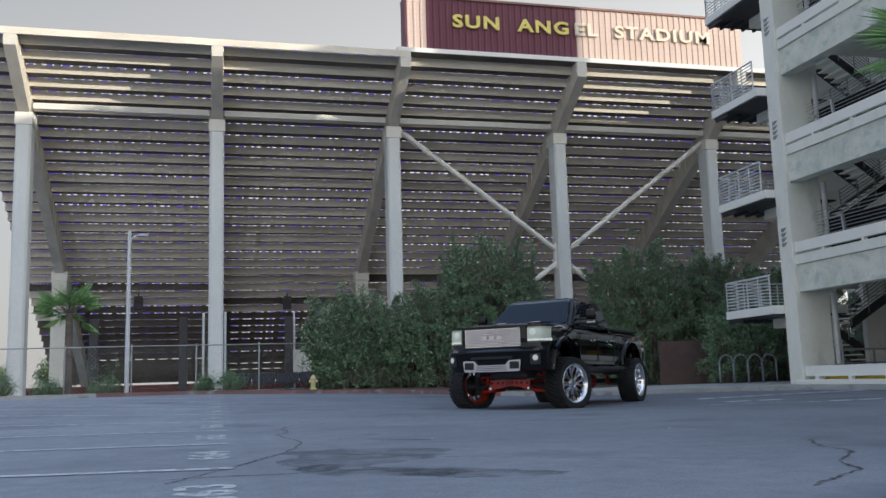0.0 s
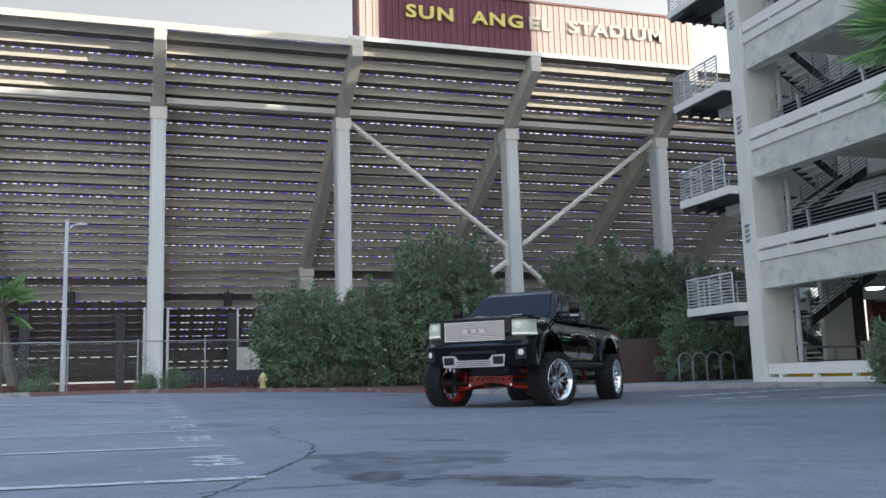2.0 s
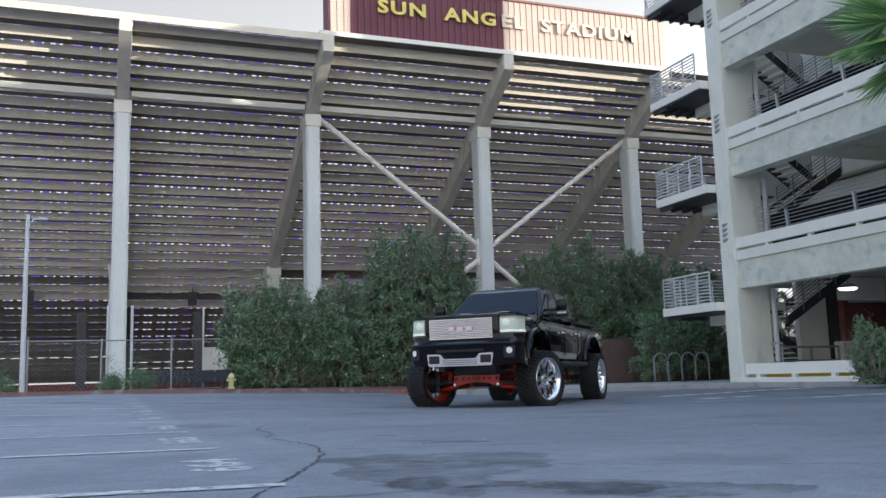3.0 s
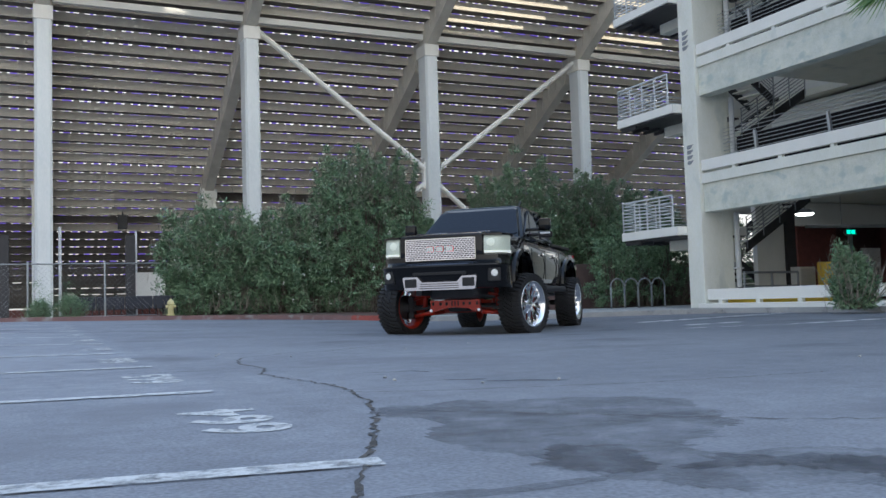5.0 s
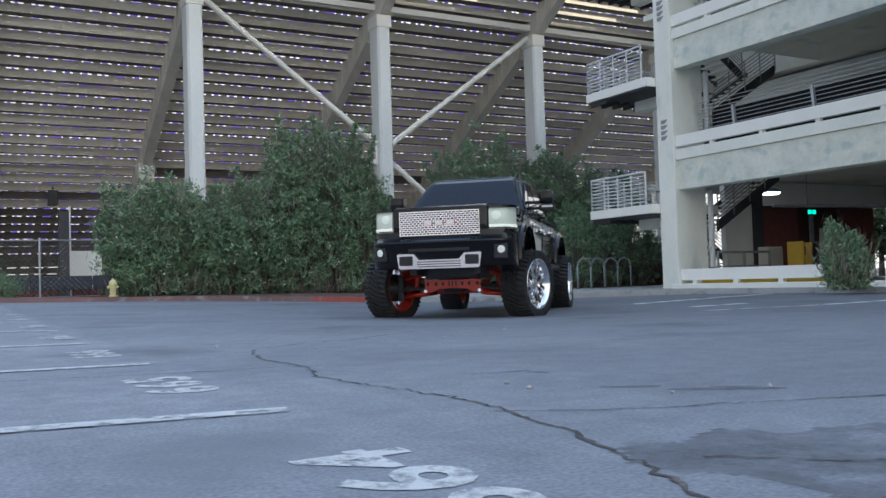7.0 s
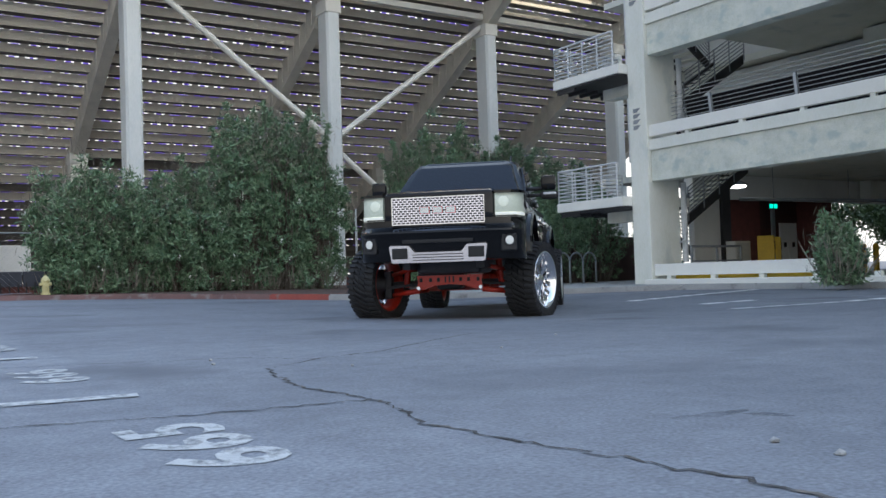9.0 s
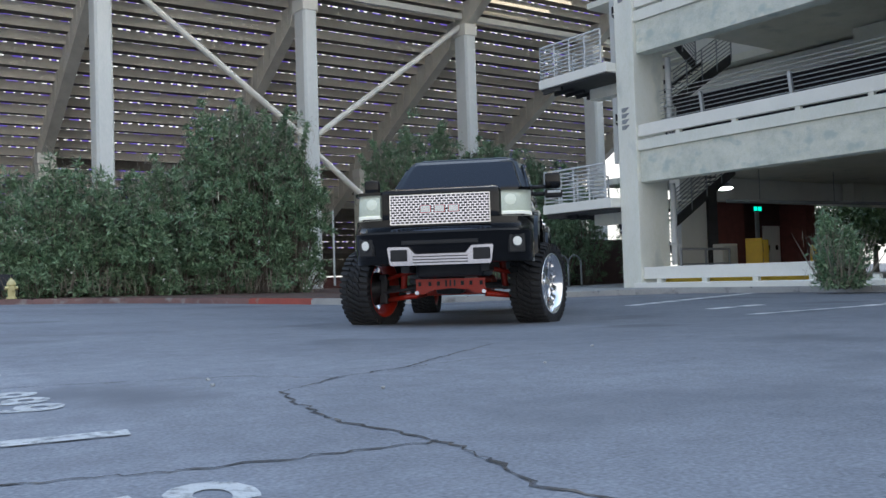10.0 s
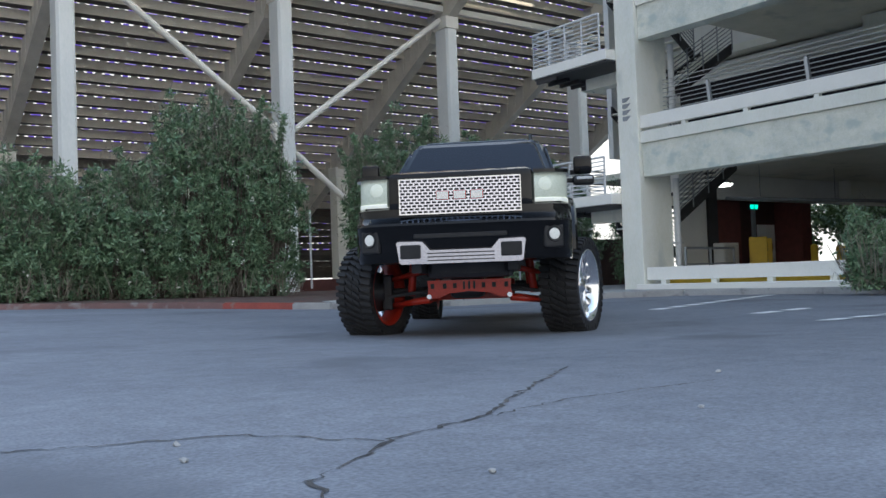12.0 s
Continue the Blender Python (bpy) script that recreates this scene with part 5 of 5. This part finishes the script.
# ---------------------------------------------------------------- planting
def leaf_mat(name, c1, c2):
    m = bpy.data.materials.new(name)
    m.use_nodes = True
    n, l = m.node_tree.nodes, m.node_tree.links
    b = n["Principled BSDF"]
    b.inputs["Roughness"].default_value = 0.5
    geo = n.new("ShaderNodeNewGeometry")
    ramp = n.new("ShaderNodeValToRGB")
    ramp.color_ramp.elements[0].color, ramp.color_ramp.elements[1].color = (*c1, 1), (*c2, 1)
    l.new(geo.outputs["Random Per Island"], ramp.inputs["Fac"])
    l.new(ramp.outputs[0], b.inputs["Base Color"])
    b.inputs["Subsurface Weight"].default_value = 0.0
    return m


LEAF = leaf_mat("oleander_leaf", (0.066, 0.142, 0.068), (0.290, 0.410, 0.240))
LEAF_DRY = leaf_mat("dry_twig", (0.20, 0.17, 0.13), (0.36, 0.33, 0.28))
LEAF_FAR = leaf_mat("far_leaf", (0.05, 0.09, 0.03), (0.14, 0.20, 0.08))
FROND = leaf_mat("palm_frond", (0.12, 0.26, 0.07), (0.32, 0.48, 0.18))
FLOWER = mat("white_flower", (0.8, 0.8, 0.76), (0.7, 0.7, 0.66), 0.6, bump=0)
BARK = mat("bark", (0.20, 0.17, 0.14), (0.12, 0.10, 0.085), 0.95, scale=3, fine=40, bump=0.5)


def quads(name, centres, along, side, length, width, material, parent):
    """Many lens-shaped leaves: centre, long axis, width axis."""
    n = len(centres)
    L, W = along * length[:, None] * 0.5, side * width[:, None] * 0.5
    v = np.stack([centres - L, centres + W - L * 0.1, centres + L, centres - W - L * 0.1], 1).reshape(-1, 3)
    me = bpy.data.meshes.new(name)
    me.vertices.add(4 * n)
    me.vertices.foreach_set("co", v.astype(np.float32).ravel())
    me.loops.add(4 * n)
    me.loops.foreach_set("vertex_index", np.arange(4 * n, dtype=np.int32))
    me.polygons.add(n)
    me.polygons.foreach_set("loop_start", np.arange(0, 4 * n, 4, dtype=np.int32))
    me.update(calc_edges=True)
    me.materials.append(material)
    ob = new(name, me)
    ob.parent = parent
    return ob


def unit(v):
    return v / np.maximum(1e-6, np.linalg.norm(v, axis=1))[:, None]


def bush(name, m, radius, height, seed, label, category, leaves=26000, leaf=0.17, group="", flowers=40, dry=0.05):
    """An upright shrub: bundles of stems from the base, each ending in tufts of narrow leaves, with an uneven outline."""
    rs = np.random.RandomState(seed)
    ob = thing(name, m, label, category, group)
    n_tuft = n_first = max(60, int(leaves / 55))
    ang = rs.uniform(0, 2 * np.pi, n_tuft)
    zz = rs.uniform(0.02, 1.0, n_tuft) ** 0.85
    lobes = 1 + 0.28 * np.sin(3 * ang + seed + 3 * zz) + 0.20 * np.sin(5 * ang + 2 * seed + 4 * zz)
    prof = np.where(zz < 0.55, 0.86 + 0.25 * zz, np.sqrt(np.maximum(0.02, 1 - ((zz - 0.5) / 0.56) ** 2)))
    rr = radius * lobes * prof * rs.uniform(0.35, 1.0, n_tuft) ** 0.45
    tops = height * (1 + 0.10 * np.sin(2 * ang + seed * 1.7)) * rs.uniform(0.86, 1.12, n_tuft)
    rr = rr * rs.uniform(0.85, 1.18, n_tuft)
    c = np.stack([rr * np.cos(ang), rr * np.sin(ang), zz * tops], 1)
    wisp = rs.uniform(size=n_tuft) < 0.10
    c[wisp, 2] += np.where(zz[wisp] > 0.6, rs.uniform(0.1, 0.7, wisp.sum()), 0.0)
    if height > 3.2:
        # long shoots that stand out of the crown
        for j in range(9):
            a0, lean = rs.uniform(0, 2 * np.pi), rs.uniform(0.1, 0.45)
            foot = np.array([0.6 * radius * np.cos(a0), 0.6 * radius * np.sin(a0), height * rs.uniform(0.72, 1.0)])
            way = np.array([lean * np.cos(a0), lean * np.sin(a0), 1.0])
            c = np.concatenate([c, foot + way * np.linspace(0.1, rs.uniform(0.6, 1.3), 7)[:, None]])
        n_tuft = len(c)
    bm = bmesh.new()
    for i in range(0, n_tuft, 4):
        b0 = Vector((0.35 * c[i, 0] * rs.uniform(0.5, 1.2), 0.35 * c[i, 1] * rs.uniform(0.5, 1.2), 0))
        p = Vector(c[i])
        mid = b0.lerp(p, 0.5) + Vector((0, 0, 0.12 * p.z))
        tube(bm, b0, mid, 0.03, 0.02, 4, False)
        tube(bm, mid, p, 0.02, 0.006, 4, False)
    tagged(part("stemwork", bm, BARK, ob), kind="stuff")
    per = leaves // n_tuft
    cc = np.repeat(c, per, 0)
    spread = np.where(np.arange(n_tuft) < n_first, rs.uniform(0.10, 0.36, n_tuft), 0.15).repeat(per)
    d = unit(rs.normal(size=(len(cc), 3)) + np.array([0, 0, 0.35]))
    cc = cc + d * spread[:, None] * rs.uniform(0.2, 1.0, len(cc))[:, None]
    cc[:, 2] = np.maximum(0.03, cc[:, 2])
    al = unit(d + rs.normal(size=cc.shape) * 0.55)
    sd = unit(np.cross(al, rs.normal(size=cc.shape)))
    leaves_ob = quads("foliage", cc, al, sd, rs.uniform(0.7, 1.25, len(cc)) * leaf, rs.uniform(0.8, 1.2, len(cc)) * leaf * 0.26, LEAF, ob)
    if dry:
        k = int(leaves * dry)
        top = c[np.argsort(c[:, 2] + rs.uniform(-1.2, 1.2, n_tuft))[-max(8, n_tuft // 3):]]
        cc = top[rs.randint(0, len(top), k)] + rs.normal(size=(k, 3)) * 0.18
        al = unit(rs.normal(size=(k, 3)) * 0.5 + np.array([0, 0, 1.0]))
        quads("twig_mass", cc, al, unit(np.cross(al, rs.normal(size=(k, 3)))), rs.uniform(0.2, 0.5, k), np.full(k, 0.012), LEAF_DRY, ob)["kind"] = "stuff"
    if dry:
        k = 150
        a0 = rs.uniform(0, 2 * np.pi, k)
        r0 = radius * rs.uniform(0.55, 1.12, k)
        L = rs.uniform(0.5, 1.3, k)
        al = unit(np.stack([0.35 * np.cos(a0), 0.35 * np.sin(a0), np.ones(k)], 1) + rs.normal(size=(k, 3)) * 0.2)
        cc = np.stack([r0 * np.cos(a0), r0 * np.sin(a0), np.zeros(k)], 1) + al * L[:, None] * 0.5
        quads("shootwork", cc, al, unit(np.cross(al, rs.normal(size=(k, 3)))), L, np.full(k, 0.022), LEAF_DRY, ob)["kind"] = "stuff"
    if flowers:
        out = c[rs.randint(0, n_tuft, flowers)] * np.array([1.12, 1.12, 1.02])
        cc = np.repeat(out, 4, 0) + rs.normal(size=(flowers * 4, 3)) * 0.035
        al = unit(rs.normal(size=cc.shape))
        quads("blossom", cc, al, unit(np.cross(al, rs.normal(size=cc.shape))), np.full(len(cc), 0.08), np.full(len(cc), 0.06), FLOWER, ob)["kind"] = "stuff"
    return ob


HEDGE = "tall dark green oleander shrub with sparse white flowers"
for i, (x, y, r, h) in enumerate(((-13.8, -10.9, 1.0, 3.1), (-12.5, -10.7, 1.2, 3.0), (-11.0, -10.6, 1.1, 2.95), (-9.6, -10.5, 1.0, 3.3), (-8.3, -10.4, 1.05, 5.1), (-7.1, -10.5, 1.1, 5.0), (-6.0, -10.6, 0.85, 4.6),
                                  (-2.1, -10.5, 0.85, 4.2), (-0.6, -10.4, 1.1, 5.0), (0.9, -10.3, 1.1, 4.3), (2.4, -10.3, 1.2, 4.7), (4.0, -10.4, 1.2, 4.4), (5.6, -10.4, 1.1, 4.0))):
    bush("oleander_shrub", pose(x, y, ground_z(x, y) + 0.1), r, h, 20 + i, HEDGE, "shrub", leaves=26000, group="oleander hedge", flowers=30, dry=0.09)
bush("oleander_bush", pose(-2.3, -27.6, 0.0), 0.34, 1.05, 61, "grey-green oleander bush at the garage kerb", "shrub", leaves=7000, leaf=0.15, flowers=4, dry=0.04)


# ---------------------------------------------------------------- street furniture and small things by the stand
def fan_palm(name, m, trunk_h, trunk_r, crown_r, n_fronds, seed, label):
    rs = np.random.RandomState(seed)
    ob = thing(name, m, label, "palm tree")
    bm = bmesh.new()
    k = 16
    for i in range(k):
        z0, z1 = trunk_h * i / k, trunk_h * (i + 1) / k
        tube(bm, (0, 0, z0), (0, 0, z1), trunk_r * (1.12 - 0.02 * i), trunk_r * (1.0 - 0.02 * i), 12, False)
    part("trunk", bm, BARK, ob)
    for f in range(n_fronds):
        az = 2 * math.pi * f / n_fronds + rs.uniform(-0.25, 0.25)
        el = rs.uniform(-0.5, 1.15)
        d = np.array([math.cos(az) * math.cos(el), math.sin(az) * math.cos(el), math.sin(el)])
        side = np.array([-math.sin(az), math.cos(az), 0.0])
        base = np.array([0, 0, trunk_h])
        hub = base + d * crown_r * 0.5
        cs, al, sd, ln = [], [], [], []
        for j in range(26):
            a = -1.35 + 2.7 * j / 25
            v = d * math.cos(a) + side * math.sin(a) + np.array([0, 0, -0.22 - 0.12 * abs(a)])
            v /= np.linalg.norm(v)
            L = crown_r * (0.72 - 0.16 * abs(a)) * rs.uniform(0.9, 1.1)
            cs.append(hub + v * L * 0.5)
            al.append(v)
            sd.append(np.cross(v, side + 0.3 * rs.normal(size=3)))
            ln.append(L)
        fr = quads("frond", np.array(cs), np.array(al), unit(np.array(sd)), np.array(ln), np.full(26, 0.045 * crown_r), FROND, ob)
        bm = bmesh.new()
        tube(bm, base, hub, 0.02, 0.012, 5, False)
        part("stalk", bm, BARK, fr)
    return ob


fan_palm("fan_palm", pose(-23.25, -11.0, 0.24), 2.95, 0.15, 1.15, 22, 4, "young green fan palm with a rough brown trunk")
fan_palm("fan_palm", pose(-2.55, -30.2, 0.0), 7.3, 0.2, 1.9, 26, 9, "tall green fan palm beside the garage")

lamp = thing("street_lamp", pose(-21.15, -12.3, 0.22), "slim white steel street lamp with a short curved arm", "street lamp")
b2 = bmesh.new()
tube(b2, (0, 0, 0), (0, 0, 5.75), 0.085, 0.06, 14)
part("pole", b2, STEEL_WHITE, lamp, smooth=True)
part("base_plate", bxm(-0.16, 0.16, -0.16, 0.16, 0.0, 0.03, 0.005), GALV, lamp)
b2 = bmesh.new()
pts = [(0.0, 0, 5.25), (0.06, 0, 5.45), (0.18, 0, 5.58), (0.34, 0, 5.62)]
for a, b in zip(pts, pts[1:]):
    tube(b2, a, b, 0.028, n=8)
part("arm", b2, STEEL_WHITE, lamp, smooth=True)
part("lamp_head", bxm(0.30, 0.62, -0.09, 0.09, 5.56, 5.66, 0.025), GALV, lamp)

# chain-link fence
fence = thing("chain_link_fence", pose(0, -11.8, 0.24), "galvanised chain-link fence with a top rail", "fence")
for i in range(12):
    x = -16.65 - 2.2 * i
    b2 = bmesh.new()
    tube(b2, (0, 0, -0.05), (0, 0, 1.72), 0.03, n=8)
    lathe(b2, [(0.036, 1.72), (0.03, 1.76), (0.001, 1.78)], 8, "z")
    o = part("post", b2, GALV, fence, smooth=True)
    o.location = (x, 0, 0)
part("top_rail", tbm((-41, 0, 1.70), (-15.0, 0, 1.70), 0.022, n=8), GALV, fence, smooth=True)
part("bottom_wire", tbm((-41, 0, 0.06), (-15.0, 0, 0.06), 0.006, n=4), GALV, fence)
b2 = bmesh.new()
for i in range(190):
    x = -42.6 + 0.15 * i
    for s in (-1, 1):
        xa, xb = (x, x + 1.62) if s > 0 else (x + 1.62, x)
        if xa > -41 and xb > -41 and max(xa, xb) < -15.0:
            tube(b2, (xa, 0.004 * s, 0.06), (xb, 0.004 * s, 1.69), 0.0022, n=3, caps=False)
tagged(part("mesh_fabric", b2, GALV, fence, "woven wire mesh"), kind="stuff")

# black barrier panels behind the fence
for i in range(4):
    bp = thing("barrier_panel", pose(-17.75 + 0.86 * i, -11.5, 0.30), "low black slatted barrier panel", "barrier", "black barrier panels")
    part("board", bxm(0, 0.84, -0.03, 0.03, 0.18, 0.60, 0.01), mat("barrier_blue_black", (0.035, 0.04, 0.06), (0.025, 0.03, 0.045), 0.5), bp)
    for j in range(4):
        part("picket", bxm(0.06 + 0.22 * j, 0.10 + 0.22 * j, -0.045, -0.031, 0.0, 0.30), BLACK, bp)
board = thing("white_board", pose(-13.7, 1.9, 0.25), "blank white board on a thin white post", "board")
part("sheet", bxm(-0.70, 0.74, -0.02, 0.02, 0.72, 1.95, 0.006), mat("white_sheet", (0.82, 0.81, 0.76), (0.76, 0.75, 0.7), 0.6, scale=1.5, fine=30, bump=0.05), board)
part("post", tbm((-0.55, 0.07, 0), (-0.55, 0.07, 3.9), 0.05, n=10), STEEL_WHITE, board, smooth=True)
for x, y, h in ((-18.66, -8.4, 3.1), (-17.82, -8.0, 3.15), (-23.7, -8.2, 3.1), (0.64, -1.0, 3.4)):
    wp = thing("white_post", pose(x, y, 0.22), "slim plain white steel post", "post", "white posts")
    b2 = bmesh.new()
    tube(b2, (0, 0, 0), (0, 0, h), 0.05, n=12)
    part("shaft", b2, STEEL_WHITE, wp, smooth=True)
    b2 = bmesh.new()
    lathe(b2, [(0.055, h), (0.05, h + 0.03), (0.001, h + 0.05)], 12, "z")
    part("cap", b2, STEEL_WHITE, wp, smooth=True)
for x in (-23.9, -19.75, -14.6):
    dp = thing("dark_pillar", pose(x, 1.0, 0.0), "dark steel pillar under the grandstand", "pillar", "dark pillars")
    part("shaft", bxm(-0.2, 0.2, -0.15, 0.15, 0.0, 3.85, 0.01), STEEL_DARK, dp)
for x, z in ((-22.98, 5.35), (-13.67, 5.3)):
    sp = thing("loudspeaker", pose(x, 14.5, z), "dark box loudspeaker hung under the tiers", "loudspeaker", "loudspeakers under the tiers")
    part("cabinet", bxm(-0.26, 0.26, -0.2, 0.2, 0.0, 0.85, 0.02), STEEL_DARK, sp)
    part("hanger", bxm(-0.04, 0.04, -0.04, 0.04, 0.85, 1.05), STEEL_DARK, sp)

# hydrant
hy = thing("fire_hydrant", pose(-14.8, -12.75, 0.25), "small pale yellow fire hydrant by the kerb", "fire hydrant")
HYD = mat("hydrant_paint", (0.72, 0.66, 0.34), (0.62, 0.56, 0.28), 0.5, scale=6, fine=60, bump=0.1)
b2 = bmesh.new()
lathe(b2, [(0.001, 0.0), (0.13, 0.0), (0.13, 0.04), (0.09, 0.05), (0.09, 0.34), (0.115, 0.35), (0.115, 0.38), (0.10, 0.42), (0.06, 0.48), (0.03, 0.50), (0.03, 0.53), (0.001, 0.53)], 18, "z")
part("barrel", b2, HYD, hy, smooth=True)
for s in (-1, 1):
    part("side_cap", tbm((s * 0.08, 0, 0.28), (s * 0.15, 0, 0.28), 0.045, n=12), HYD, hy, smooth=True)
part("front_cap", tbm((0, -0.08, 0.26), (0, -0.15, 0.26), 0.055, n=12), HYD, hy, smooth=True)

# clipped shrubs along the fence
for i, (x, y, r, h) in enumerate(((-18.52, -12.3, 0.27, 0.52), (-17.72, -12.1, 0.40, 0.62), (-21.9, -12.2, 0.5, 0.5), (-25.2, -12.2, 0.45, 0.75), (-23.7, -12.3, 0.35, 0.5), (-27.4, -12.2, 0.5, 0.8))):
    bush("clipped_shrub", pose(x, y, 0.24), r, h, 80 + i, "small rounded green shrub beside the fence", "shrub", leaves=5200, leaf=0.06, group="clipped shrubs", flowers=0, dry=0)
# small trees behind the bicycle racks
for i, (x, y, r, h) in enumerate(((0.6, -14.4, 0.75, 2.4), (2.4, -14.0, 0.8, 3.0), (4.2, -13.6, 0.8, 3.2), (6.2, -14.6, 0.8, 3.0))):
    bush("small_tree", pose(x, y, 0.04), r, h, 95 + i, "small dark green tree behind the bicycle racks", "tree", leaves=9000, leaf=0.13, group="small trees", flowers=0, dry=0)
# debris on kerb and lot
rs = random.Random(7)
for i in range(10):
    x, y = rs.uniform(-17.5, -14), rs.uniform(-39, -31)
    b2 = bmesh.new()
    bmesh.ops.create_icosphere(b2, subdivisions=1, radius=0.014)
    for v in b2.verts:
        v.co *= rs.uniform(0.6, 1.3)
        v.co.z *= 0.6
    o = tagged(link("pebble", b2, KERB), "small pale pebble on the asphalt", "pebble", "pebbles on the lot")
    o.location = (x, y, ground_z(x, y) + 0.006)


# far trees beyond the garage and past the stand's end
def far_tree(x, y, h, r, seed):
    rs = np.random.RandomState(seed)
    ob = thing("distant_tree", pose(x, y, 0), "leafy green tree in the distance", "tree", "distant trees")
    bm = bmesh.new()
    tube(bm, (0, 0, -0.1), (0.1, 0, h * 0.45), 0.2, 0.12, 8)
    for k in range(7):
        a = k * 0.9
        tube(bm, (0.08, 0, h * 0.4), (r * 0.6 * math.cos(a), r * 0.6 * math.sin(a), h * (0.6 + 0.05 * k)), 0.08, 0.03, 6)
    part("trunk", bm, BARK, ob)
    n_t = 90
    d = unit(rs.normal(size=(n_t, 3)))
    c = d * np.array([r, r, h * 0.36]) * rs.uniform(0.45, 1.0, n_t)[:, None] + np.array([0, 0, h * 0.62])
    cc = np.repeat(c, 60, 0) + rs.normal(size=(n_t * 60, 3)) * 0.30
    al = unit(rs.normal(size=cc.shape))
    tagged(quads("crown", cc, al, unit(np.cross(al, rs.normal(size=cc.shape))), rs.uniform(0.25, 0.5, len(cc)), rs.uniform(0.12, 0.22, len(cc)), LEAF_FAR, ob), kind="stuff")


for i, (x, y, h, r) in enumerate(((36, -8, 5.2, 2.6), (39, -5, 6.0, 2.8), (37, -12, 4.8, 2.4), (43, -14, 5.5, 2.6), (46, -9, 6.5, 3.0), (34, -3, 5.0, 2.4),
                                  (-52, 60, 4.5, 3.0), (-44, 66, 4.0, 2.8), (-60, 64, 5.0, 3.2), (-36, 70, 4.0, 3.0), (-68, 58, 4.6, 3.0), (-76, 66, 5.0, 3.2))):
    far_tree(x, y, h, r, 200 + i)
